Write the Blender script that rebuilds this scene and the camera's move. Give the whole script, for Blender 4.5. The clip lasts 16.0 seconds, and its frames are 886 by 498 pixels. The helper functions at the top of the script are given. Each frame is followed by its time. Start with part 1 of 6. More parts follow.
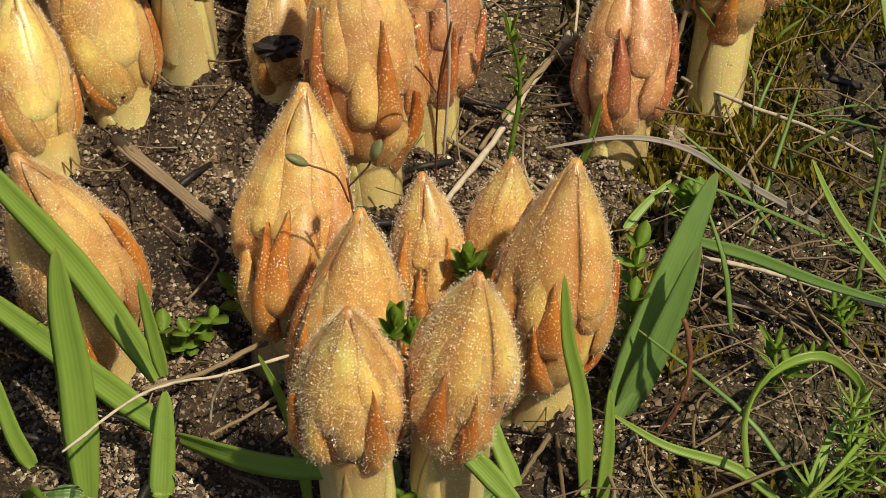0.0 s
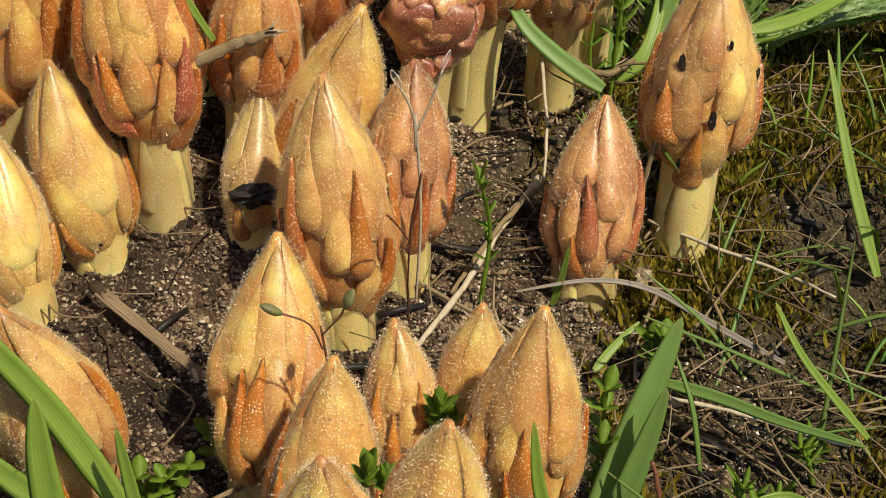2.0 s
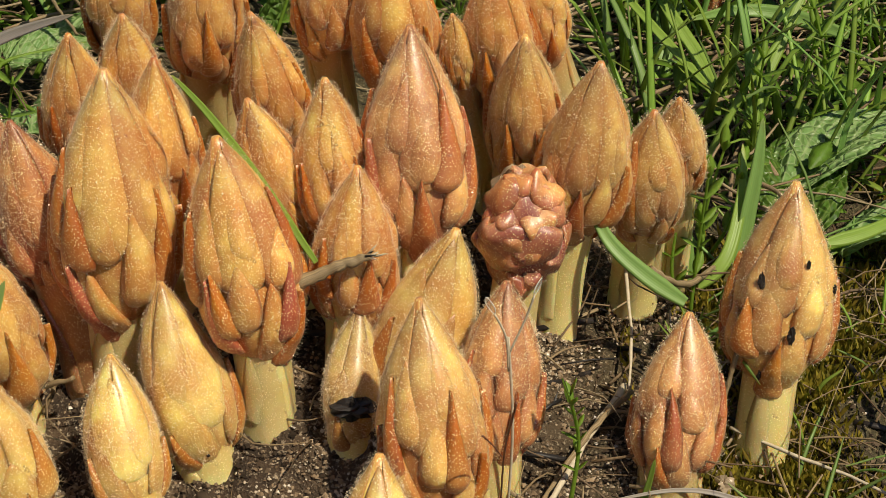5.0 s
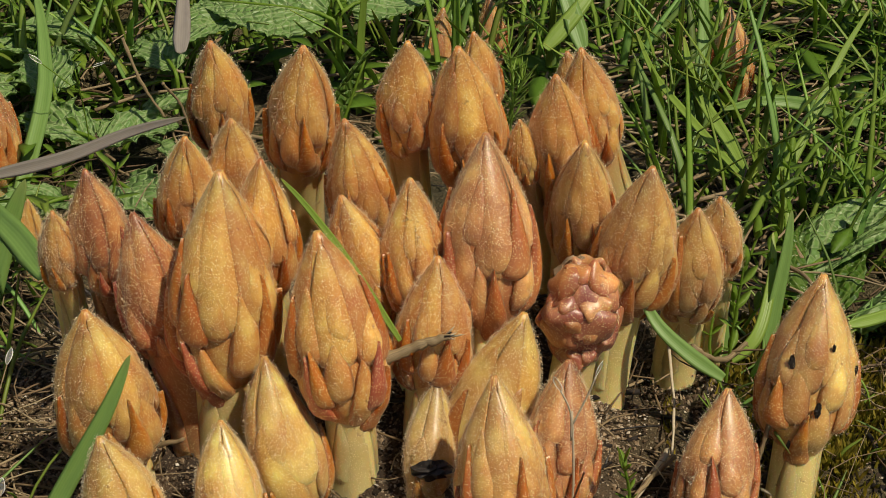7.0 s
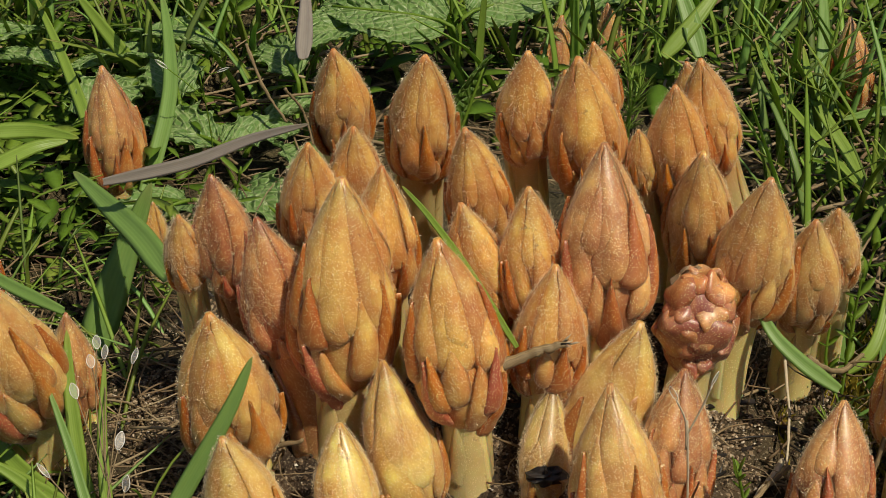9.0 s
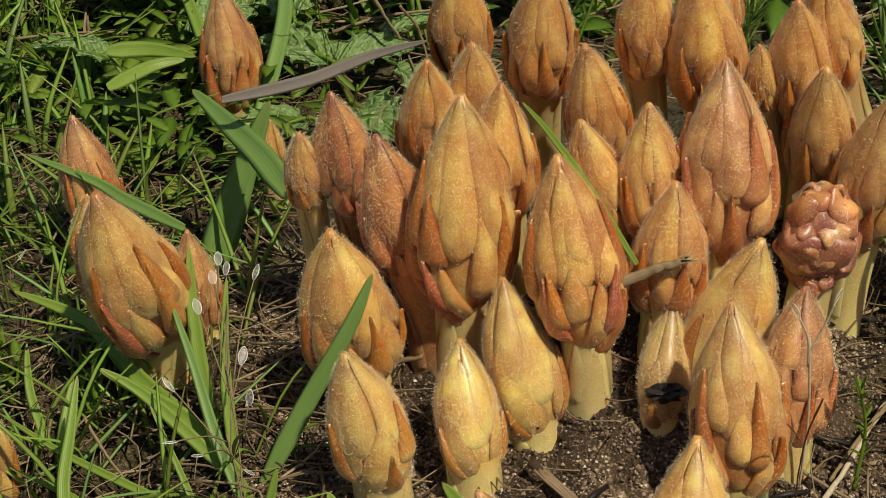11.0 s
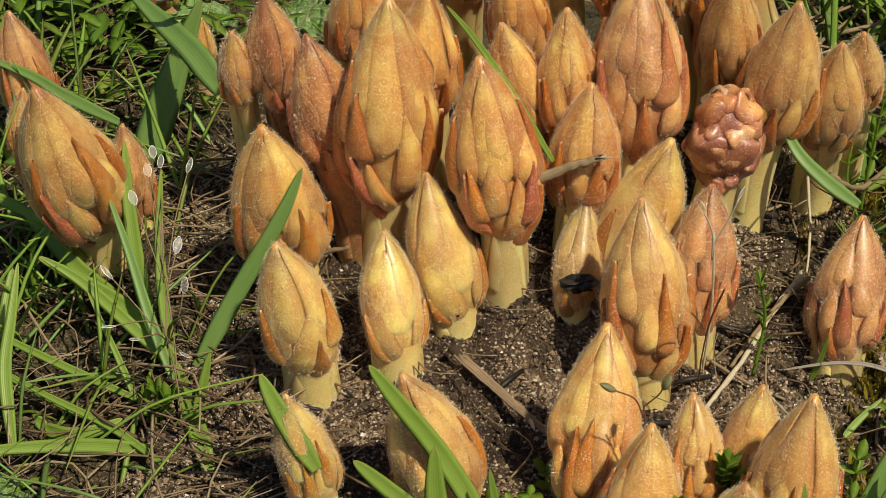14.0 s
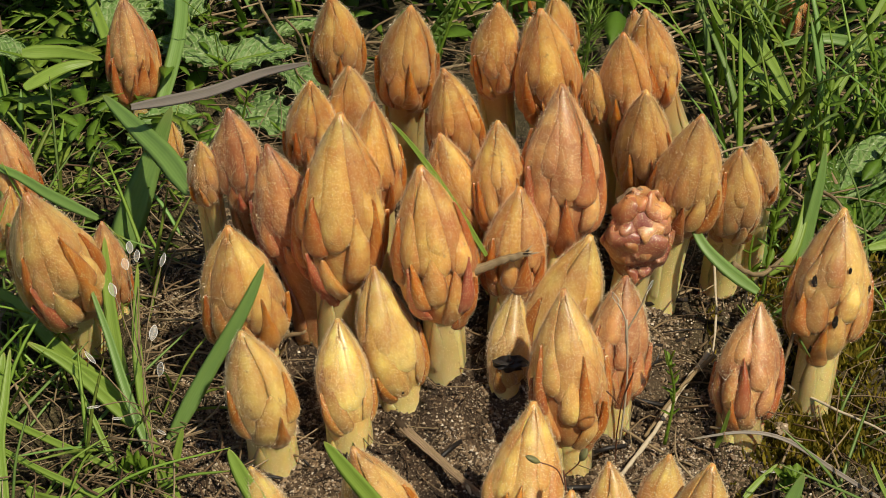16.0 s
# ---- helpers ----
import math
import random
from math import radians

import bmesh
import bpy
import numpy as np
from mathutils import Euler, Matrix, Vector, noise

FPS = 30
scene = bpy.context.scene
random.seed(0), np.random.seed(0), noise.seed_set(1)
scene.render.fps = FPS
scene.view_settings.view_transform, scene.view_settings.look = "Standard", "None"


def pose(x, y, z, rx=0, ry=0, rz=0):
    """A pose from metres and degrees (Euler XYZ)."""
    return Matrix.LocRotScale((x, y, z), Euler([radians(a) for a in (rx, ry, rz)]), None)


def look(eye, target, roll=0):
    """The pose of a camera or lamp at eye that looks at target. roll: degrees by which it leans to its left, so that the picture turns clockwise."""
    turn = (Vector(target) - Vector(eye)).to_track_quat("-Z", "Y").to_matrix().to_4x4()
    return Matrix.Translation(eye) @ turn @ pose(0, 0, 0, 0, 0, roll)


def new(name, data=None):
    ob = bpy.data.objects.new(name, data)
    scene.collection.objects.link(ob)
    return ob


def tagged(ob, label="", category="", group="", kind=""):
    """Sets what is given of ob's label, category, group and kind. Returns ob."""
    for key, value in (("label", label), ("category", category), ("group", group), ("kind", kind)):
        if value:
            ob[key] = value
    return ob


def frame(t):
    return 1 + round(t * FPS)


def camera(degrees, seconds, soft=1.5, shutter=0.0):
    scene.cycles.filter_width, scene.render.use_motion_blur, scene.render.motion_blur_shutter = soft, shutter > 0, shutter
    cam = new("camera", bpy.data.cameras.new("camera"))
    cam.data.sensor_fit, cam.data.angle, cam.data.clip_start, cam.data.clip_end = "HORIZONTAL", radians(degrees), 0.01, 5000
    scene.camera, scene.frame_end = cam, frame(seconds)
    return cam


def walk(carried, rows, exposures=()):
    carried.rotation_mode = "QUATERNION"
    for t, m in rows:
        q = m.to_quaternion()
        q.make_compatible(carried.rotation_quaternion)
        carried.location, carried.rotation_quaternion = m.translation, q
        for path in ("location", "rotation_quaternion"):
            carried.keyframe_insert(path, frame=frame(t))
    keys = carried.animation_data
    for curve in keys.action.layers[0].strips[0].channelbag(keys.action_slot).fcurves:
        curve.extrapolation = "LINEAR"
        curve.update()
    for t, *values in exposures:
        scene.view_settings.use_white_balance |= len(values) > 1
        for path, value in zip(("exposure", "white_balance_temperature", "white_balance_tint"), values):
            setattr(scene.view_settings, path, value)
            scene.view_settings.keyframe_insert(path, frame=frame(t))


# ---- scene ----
cam = camera(27.0, 16.0, soft=0.85)
PATH = [
    (0, (0.00845, -0.31569, 0.21873), (0.04249, -0.01322, -0.04080), 1.75),
    (0.5, (0.00851, -0.31647, 0.21955), (0.04530, -0.01000, -0.03485), 1.95),
    (1, (0.00886, -0.31714, 0.22209), (0.04787, -0.00659, -0.02698), 1.98),
    (1.5, (0.00901, -0.31765, 0.22367), (0.04956, -0.00290, -0.01982), 2.00),
    (2, (0.00898, -0.31853, 0.22556), (0.04905, 0.00018, -0.01279), 1.76),
    (2.5, (0.00842, -0.31979, 0.22874), (0.04669, 0.00314, -0.00417), 1.39),
    (3, (0.00763, -0.31997, 0.23228), (0.04158, 0.00678, 0.00406), 0.71),
    (3.5, (0.00639, -0.31968, 0.23461), (0.03791, 0.01030, 0.01074), 0.43),
    (4, (0.00546, -0.32036, 0.23876), (0.03502, 0.01234, 0.01867), 0.28),
    (4.5, (0.00584, -0.32034, 0.24154), (0.03210, 0.01486, 0.02486), -0.02),
    (7, (-0.01314, -0.35883, 0.28471), (0.01173, -0.01858, 0.07588), 0.74),
    (7.5, (-0.01407, -0.36031, 0.28568), (0.00720, -0.01842, 0.07914), 0.63),
    (8, (-0.01431, -0.36134, 0.28739), (0.00212, -0.01863, 0.08178), 0.51),
    (8.5, (-0.01418, -0.36172, 0.28829), (-0.00655, -0.01973, 0.08097), -0.05),
    (9, (-0.01488, -0.36220, 0.28864), (-0.01408, -0.02099, 0.07989), -0.61),
    (9.5, (-0.01535, -0.36236, 0.28830), (-0.02092, -0.02288, 0.07681), -1.29),
    (10, (-0.01589, -0.36318, 0.28832), (-0.02775, -0.02565, 0.07400), -1.96),
    (12.5, (-0.02275, -0.36214, 0.28783), (-0.04956, -0.04143, 0.05028), -2.91),
    (13, (-0.02192, -0.36279, 0.28400), (-0.04132, -0.04435, 0.04272), -2.11),
    (13.5, (-0.01961, -0.37232, 0.29068), (-0.02977, -0.05494, 0.04745), -0.94),
    (14, (-0.01971, -0.38066, 0.30076), (-0.02348, -0.06202, 0.05900), -0.40),
    (14.5, (-0.01820, -0.39313, 0.30711), (-0.01820, -0.06952, 0.07200), 0.00),
    (15, (-0.01763, -0.39960, 0.32099), (-0.01484, -0.07712, 0.08435), 0.07),
    (15.5, (-0.01691, -0.40931, 0.33016), (-0.01234, -0.08528, 0.09567), 0.22),
    (16, (-0.01714, -0.41972, 0.34370), (-0.01081, -0.09523, 0.10989), 0.32),
]
walk(cam, [(t, look(eye, target, roll)) for t, eye, target, roll in PATH],
     exposures=((0.0, -0.12), (4.7, -0.02), (7.0, -0.33), (10.0, -0.34), (12.5, -0.40), (14.0, -0.16), (16.0, -0.17)))

# world and light
SUN_ELEV, SUN_AZ = radians(59), radians(42)  # azimuth from -y towards +x
world = bpy.data.worlds.new("sky")
world.use_nodes = True
scene.world = world
wt = world.node_tree
sky = wt.nodes.new("ShaderNodeTexSky")
sky.sky_type, sky.sun_disc = "NISHITA", False
sky.sun_elevation, sky.sun_rotation = SUN_ELEV, radians(180) - SUN_AZ
wt.links.new(sky.outputs[0], wt.nodes["Background"].inputs[0])
wt.nodes["Background"].inputs[1].default_value = 0.072
sun = new("sun", bpy.data.lights.new("sun", "SUN"))
sun.data.energy, sun.data.angle, sun.data.color = 5.0, radians(1.2), (1.0, 0.90, 0.70)
sun_dir = Vector((math.sin(SUN_AZ) * math.cos(SUN_ELEV), -math.cos(SUN_AZ) * math.cos(SUN_ELEV), math.sin(SUN_ELEV)))
sun.matrix_world = look(sun_dir * 3, (0, 0, 0))


# materials
def material(name, rough=0.6, spec=0.4):
    m = bpy.data.materials.new(name)
    m.use_nodes = True
    b = m.node_tree.nodes["Principled BSDF"]
    b.inputs["Roughness"].default_value = rough
    b.inputs["Specular IOR Level"].default_value = spec
    return m, m.node_tree, b


def node(nt, kind, **values):
    n = nt.nodes.new(kind)
    for k, v in values.items():
        if k in n.inputs:
            n.inputs[k].default_value = v
    return n


def mix(nt, fac, a, b, mode="MIX"):
    n = nt.nodes.new("ShaderNodeMix")
    n.data_type, n.blend_type = "RGBA", mode
    for sock, v in ((n.inputs[0], fac), (n.inputs[6], a), (n.inputs[7], b)):
        if isinstance(v, bpy.types.NodeSocket):
            nt.links.new(v, sock)
        elif isinstance(v, (int, float)):
            sock.default_value = v
        else:
            sock.default_value = (*v, 1)
    return n.outputs[2]


def ramp(nt, src, lo, hi, a=0.0, b=1.0):
    n = nt.nodes.new("ShaderNodeMapRange")
    nt.links.new(src, n.inputs[0])
    n.inputs[1].default_value, n.inputs[2].default_value = lo, hi
    n.inputs[3].default_value, n.inputs[4].default_value = a, b
    return n.outputs[0]


def noise_tex(nt, scale, detail=4.0, vec=None, rough=0.55):
    n = nt.nodes.new("ShaderNodeTexNoise")
    n.inputs["Scale"].default_value, n.inputs["Detail"].default_value, n.inputs["Roughness"].default_value = scale, detail, rough
    if vec is not None:
        nt.links.new(vec, n.inputs["Vector"])
    return n.outputs[0]


def coords(nt, which="Object"):
    return nt.nodes.new("ShaderNodeTexCoord").outputs[which]


def stretched(nt, vec, scale):
    n = nt.nodes.new("ShaderNodeMapping")
    nt.links.new(vec, n.inputs[0])
    n.inputs["Scale"].default_value = scale
    return n.outputs[0]


def add_bump(nt, b, height, strength, dist):
    n = nt.nodes.new("ShaderNodeBump")
    n.inputs["Strength"].default_value, n.inputs["Distance"].default_value = strength, dist
    nt.links.new(height, n.inputs["Height"])
    nt.links.new(n.outputs[0], b.inputs["Normal"])


def uv_split(nt):
    s = nt.nodes.new("ShaderNodeSeparateXYZ")
    uv = coords(nt, "UV")
    nt.links.new(uv, s.inputs[0])
    return uv, s.outputs[0], s.outputs[1]


def absolute(nt, src):
    n = nt.nodes.new("ShaderNodeMath")
    n.operation = "ABSOLUTE"
    nt.links.new(src, n.inputs[0])
    return n.outputs[0]


def product(nt, a, b):
    n = nt.nodes.new("ShaderNodeMath")
    n.operation = "MULTIPLY"
    nt.links.new(a, n.inputs[0])
    nt.links.new(b, n.inputs[1])
    return n.outputs[0]


def flesh(name, low, mid, top, edge, blotch, sss=0.35, rough=0.40, glow=1.0, specks=0.6, rim=0.25, mottled=0.55, coat=0.28):
    """Fleshy downy scale leaf: u across from -1 to 1, v from its foot to its point."""
    m, nt, b = material(name, rough, 0.6)
    uv, u, v = uv_split(nt)
    ob = coords(nt)
    rnd = nt.nodes.new("ShaderNodeObjectInfo").outputs["Random"]
    streak = noise_tex(nt, 1.0, 5, stretched(nt, uv, (7, 1.1, 1)))
    # Cream middles of the scales; their paleness also paints in soft highlights.
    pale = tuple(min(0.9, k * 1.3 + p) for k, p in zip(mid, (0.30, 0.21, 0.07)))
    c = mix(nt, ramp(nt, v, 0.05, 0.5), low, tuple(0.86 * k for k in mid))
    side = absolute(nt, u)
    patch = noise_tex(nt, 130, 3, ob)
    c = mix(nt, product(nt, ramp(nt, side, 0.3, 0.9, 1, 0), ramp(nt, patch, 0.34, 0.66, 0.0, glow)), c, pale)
    c = mix(nt, ramp(nt, streak, 0.48, 0.75, 0, 0.28), c, edge)
    c = mix(nt, product(nt, ramp(nt, side, 0.6, 1.0, 0, rim), ramp(nt, v, 0.5, 0.9, 1, 0.1)), c, edge)
    c = mix(nt, product(nt, ramp(nt, side, 0.88, 1.0, 0, rim), ramp(nt, v, 0.45, 0.85, 1, 0)), c, (0.24, 0.06, 0.03))
    c = mix(nt, ramp(nt, v, 0.8, 1.0, 0, 0.75), c, top)
    big = noise_tex(nt, 210, 4, ob)
    c = mix(nt, ramp(nt, big, 0.45, 0.75, 0, 0.25), c, blotch)
    mottle = noise_tex(nt, 95, 4, ob, 0.6)
    rosy = tuple(k * f + p for k, f, p in zip(mid, (0.74, 0.58, 0.50), (0.0, 0.0, 0.004)))
    c = mix(nt, ramp(nt, mottle, 0.42, 0.60, 0, mottled), c, rosy)
    dots = noise_tex(nt, 430, 3, ob)
    c = mix(nt, ramp(nt, dots, 0.66, 0.74, 0, specks), c, (0.17, 0.055, 0.035))
    fine = noise_tex(nt, 3000, 2, ob)
    c = mix(nt, ramp(nt, fine, 0.54, 0.66, 0, 0.14), c, (0.85, 0.56, 0.22))
    c = mix(nt, ramp(nt, fine, 0.44, 0.30, 0, 0.12), c, tuple(0.5 * k for k in edge))
    gland = nt.nodes.new("ShaderNodeTexVoronoi")
    gland.inputs["Scale"].default_value = 1900
    nt.links.new(ob, gland.inputs["Vector"])
    bead = ramp(nt, gland.outputs["Distance"], 0.20, 0.34, 1.0, 0.0)
    c = mix(nt, product(nt, bead, ramp(nt, noise_tex(nt, 420, 3, ob), 0.38, 0.58, 0.18, 0.85)), c, (0.98, 0.84, 0.46))
    hsv = nt.nodes.new("ShaderNodeHueSaturation")
    nt.links.new(c, hsv.inputs["Color"])
    nt.links.new(ramp(nt, rnd, 0, 1, 0.78, 1.14), hsv.inputs["Value"])
    nt.links.new(ramp(nt, rnd, 0, 1, 0.488, 0.502), hsv.inputs["Hue"])
    hsv.inputs["Saturation"].default_value = 1.07
    nt.links.new(hsv.outputs[0], b.inputs["Base Color"])
    b.inputs["Subsurface Weight"].default_value = sss
    b.inputs["Subsurface Radius"].default_value = (1.0, 0.42, 0.16)
    b.inputs["Subsurface Scale"].default_value = 0.0022
    nt.links.new(ramp(nt, big, 0.3, 0.7, rough - 0.08, rough + 0.16), b.inputs["Roughness"])
    h = mix(nt, 0.5, mix(nt, 0.65, streak, fine), bead)
    add_bump(nt, b, h, 0.4, 0.0003)
    b.inputs["Coat Weight"].default_value = coat
    b.inputs["Coat Roughness"].default_value = 0.30
    b.inputs["Sheen Weight"].default_value = 0.08
    b.inputs["Sheen Roughness"].default_value = 0.4
    b.inputs["Sheen Tint"].default_value = (1.0, 0.82, 0.55, 1)
    return m


TONES = {}
for tone, low, mid, top, orange in (
    ("golden", (0.57, 0.31, 0.13), (0.69, 0.36, 0.12), (0.46, 0.22, 0.075), (0.54, 0.20, 0.045)),
    ("amber", (0.54, 0.27, 0.12), (0.66, 0.31, 0.10), (0.43, 0.18, 0.06), (0.52, 0.18, 0.035)),
    ("tan", (0.53, 0.29, 0.13), (0.63, 0.34, 0.125), (0.40, 0.17, 0.075), (0.51, 0.19, 0.045)),
    ("rosy", (0.47, 0.235, 0.13), (0.53, 0.26, 0.115), (0.32, 0.12, 0.07), (0.46, 0.155, 0.05)),
    ("red", (0.40, 0.15, 0.085), (0.42, 0.18, 0.075), (0.30, 0.09, 0.06), (0.46, 0.13, 0.075)),
    ("straw", (0.66, 0.50, 0.21), (0.66, 0.39, 0.13), (0.36, 0.14, 0.05), (0.50, 0.22, 0.05)),
    ("pale", (0.60, 0.42, 0.17), (0.58, 0.38, 0.14), (0.42, 0.22, 0.075), (0.50, 0.27, 0.08)),
):
    edge = tuple(0.72 * k for k in orange)
    TONES[tone] = (
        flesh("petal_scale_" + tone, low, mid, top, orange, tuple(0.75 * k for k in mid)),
        flesh("bract_" + tone, tuple(0.95 * a + 0.05 * c for a, c in zip(low, orange)), orange, edge, edge, tuple(0.5 * k for k in orange), glow=0.30, rim=0.7),
        flesh("stem_" + tone, *(((0.40, 0.24, 0.11), (0.38, 0.19, 0.085), mid, edge, edge) if tone == "red" else ((0.80, 0.69, 0.34), (0.79, 0.63, 0.27), mid, (0.70, 0.53, 0.20), (0.68, 0.48, 0.18))), 0.5, 0.32, 0.35, 0.5, mottled=0.08),
    )
GALL = flesh("chewed_flesh", (0.30, 0.09, 0.06), (0.36, 0.14, 0.095), (0.50, 0.27, 0.15), (0.22, 0.045, 0.035), (0.54, 0.28, 0.17), rim=0.8, specks=0.9, coat=0.1)


def hair_material():
    m, nt, b = material("gland_hair", 0.25, 0.6)
    rnd = nt.nodes.new("ShaderNodeNewGeometry").outputs["Random Per Island"]
    nt.links.new(mix(nt, rnd, (0.90, 0.68, 0.36), (0.99, 0.93, 0.74)), b.inputs["Base Color"])
    b.inputs["Transmission Weight"].default_value = 0.0
    tr = node(nt, "ShaderNodeBsdfTranslucent", Color=(0.9, 0.7, 0.4, 1))
    ms = nt.nodes.new("ShaderNodeMixShader")
    ms.inputs[0].default_value = 0.3
    nt.links.new(b.outputs[0], ms.inputs[1])
    nt.links.new(tr.outputs[0], ms.inputs[2])
    nt.links.new(ms.outputs[0], nt.nodes["Material Output"].inputs[0])
    return m


HAIR = hair_material()


def soil_material():
    m, nt, b = material("sandy_soil", 0.85, 0.3)
    ob = coords(nt)
    big = noise_tex(nt, 14, 5, ob)
    med = noise_tex(nt, 120, 6, ob)
    fine = noise_tex(nt, 1400, 4, ob)
    c = mix(nt, ramp(nt, med, 0.35, 0.7), (0.018, 0.011, 0.007), (0.095, 0.060, 0.035))
    c = mix(nt, ramp(nt, big, 0.5, 0.72, 0, 0.45), c, (0.20, 0.135, 0.08))
    c = mix(nt, ramp(nt, fine, 0.56, 0.72, 0, 0.9), c, (0.48, 0.38, 0.26))
    # Browner soil away from the clump, with some margin shade put into its colour.
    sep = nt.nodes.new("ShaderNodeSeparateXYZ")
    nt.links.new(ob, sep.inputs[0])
    outer_dark = mix(nt, 1.0, ramp(nt, sep.outputs[0], 0.040, 0.085), ramp(nt, sep.outputs[0], -0.07, -0.11), "ADD")
    outer_dark = mix(nt, 1.0, outer_dark, ramp(nt, sep.outputs[1], 0.03, 0.09), "ADD")
    outer_dark = mix(nt, 1.0, outer_dark, ramp(nt, sep.outputs[1], -0.13, -0.17), "ADD")
    c = mix(nt, ramp(nt, outer_dark, 0.0, 1.0, 0.0, 0.85), c, mix(nt, ramp(nt, fine, 0.45, 0.7), (0.050, 0.042, 0.017), (0.17, 0.135, 0.065)))
    nt.links.new(c, b.inputs["Base Color"])
    nt.links.new(ramp(nt, med, 0.3, 0.7, 0.65, 0.95), b.inputs["Roughness"])
    h = mix(nt, 0.45, med, fine)
    add_bump(nt, b, h, 1.0, 0.003)
    return m


def island_material(name, colours, rough=0.6, spec=0.4, trans=0.0, fibre=False):
    """Each loose piece takes its own colour along a ramp."""
    m, nt, b = material(name, rough, spec)
    rnd = nt.nodes.new("ShaderNodeNewGeometry").outputs["Random Per Island"]
    cr = nt.nodes.new("ShaderNodeValToRGB")
    els = cr.color_ramp.elements
    while len(els) < len(colours):
        els.new(0.5)
    for k, (e, c) in enumerate(zip(els, colours)):
        e.position, e.color = k / (len(colours) - 1), (*c, 1)
    nt.links.new(rnd, cr.inputs[0])
    tex = noise_tex(nt, 1.0, 5, stretched(nt, coords(nt, "UV"), (26, 3, 1))) if fibre else noise_tex(nt, 900, 4, coords(nt))
    c = mix(nt, ramp(nt, tex, 0.3, 0.65, 0, 0.8 if fibre else 0.45), cr.outputs[0], tuple((0.22 if fibre else 0.45) * sum(c[i] for c in colours) / len(colours) for i in range(3)))
    nt.links.new(c, b.inputs["Base Color"])
    add_bump(nt, b, tex, 0.4, 0.0004)
    if trans:
        through_light(nt, b, c, trans)
    return m


def through_light(nt, b, colour, amount):
    tr = nt.nodes.new("ShaderNodeBsdfTranslucent")
    nt.links.new(mix(nt, 0.35, colour, (0.35, 0.5, 0.03)), tr.inputs[0])
    ms = nt.nodes.new("ShaderNodeMixShader")
    ms.inputs[0].default_value = amount
    nt.links.new(b.outputs[0], ms.inputs[1])
    nt.links.new(tr.outputs[0], ms.inputs[2])
    nt.links.new(ms.outputs[0], nt.nodes["Material Output"].inputs[0])


def blade_material(name, base, dark, tip, rough=0.42):
    """Grass leaf: fine veins run along it."""
    m, nt, b = material(name, rough, 0.5)
    uv, u, v = uv_split(nt)
    vein = nt.nodes.new("ShaderNodeTexWave")
    vein.inputs["Scale"].default_value, vein.inputs["Distortion"].default_value = 2.4, 0.4
    nt.links.new(stretched(nt, uv, (1, 0.02, 0)), vein.inputs[0])
    rnd = nt.nodes.new("ShaderNodeObjectInfo").outputs["Random"]
    isl = nt.nodes.new("ShaderNodeNewGeometry").outputs["Random Per Island"]
    blot = noise_tex(nt, 1.0, 4, stretched(nt, uv, (2, 6, 1)))
    c = mix(nt, ramp(nt, vein.outputs[1], 0.2, 0.9, 0, 0.22), base, dark)
    c = mix(nt, ramp(nt, blot, 0.45, 0.75, 0, 0.5), c, dark)
    c = mix(nt, ramp(nt, v, 0.86, 1.0, 0, 0.8), c, tip)
    hsv = nt.nodes.new("ShaderNodeHueSaturation")
    nt.links.new(c, hsv.inputs["Color"])
    nt.links.new(ramp(nt, isl, 0, 1, 0.65, 1.35), hsv.inputs["Value"])
    nt.links.new(ramp(nt, isl, 0, 1, 0.48, 0.515), hsv.inputs["Hue"])
    nt.links.new(hsv.outputs[0], b.inputs["Base Color"])
    add_bump(nt, b, vein.outputs[1], 0.12, 0.0003)
    through_light(nt, b, hsv.outputs[0], 0.46)
    return m


SOIL = soil_material()
GRAIN = island_material("sand_grain", ((0.08, 0.05, 0.03), (0.24, 0.17, 0.105), (0.38, 0.285, 0.185), (0.50, 0.39, 0.265), (0.72, 0.63, 0.50)), 0.35, 0.5)
CLOD = island_material("sandy_clod", ((0.05, 0.032, 0.019), (0.15, 0.10, 0.06), (0.27, 0.185, 0.11), (0.40, 0.29, 0.18)), 0.85, 0.25)
CRUMB = island_material("soil_crumb", ((0.016, 0.010, 0.007), (0.036, 0.024, 0.015), (0.08, 0.055, 0.034), (0.19, 0.13, 0.08)), 0.9, 0.2)
STRAW = island_material("dry_straw", ((0.07, 0.042, 0.022), (0.18, 0.11, 0.055), (0.32, 0.22, 0.11), (0.52, 0.40, 0.22), (0.13, 0.065, 0.035)), 0.6, 0.35, 0.0, True)
TWIG = island_material("weathered_twig", ((0.24, 0.15, 0.085), (0.40, 0.28, 0.165), (0.54, 0.40, 0.26)), 0.7, 0.3, 0.0, True)
DARKBIT = island_material("black_litter", ((0.010, 0.008, 0.007), (0.03, 0.022, 0.018)), 0.55, 0.5)
MOSS = island_material("moss", ((0.09, 0.075, 0.010), (0.21, 0.175, 0.015), (0.40, 0.31, 0.03), (0.26, 0.16, 0.025)), 0.6, 0.3, 0.3)
GRASS = blade_material("green_grass", (0.32, 0.46, 0.075), (0.21, 0.34, 0.05), (0.42, 0.44, 0.09))
GRASS_BLUE = blade_material("bluish_grass", (0.27, 0.43, 0.11), (0.17, 0.31, 0.075), (0.34, 0.38, 0.12))
GRASS_DRY = blade_material("purple_grey_grass", (0.48, 0.42, 0.36), (0.34, 0.26, 0.25), (0.44, 0.36, 0.24), 0.5)
REDSTALK = island_material("reddish_stalk", ((0.16, 0.055, 0.03), (0.24, 0.10, 0.05)), 0.5, 0.4)
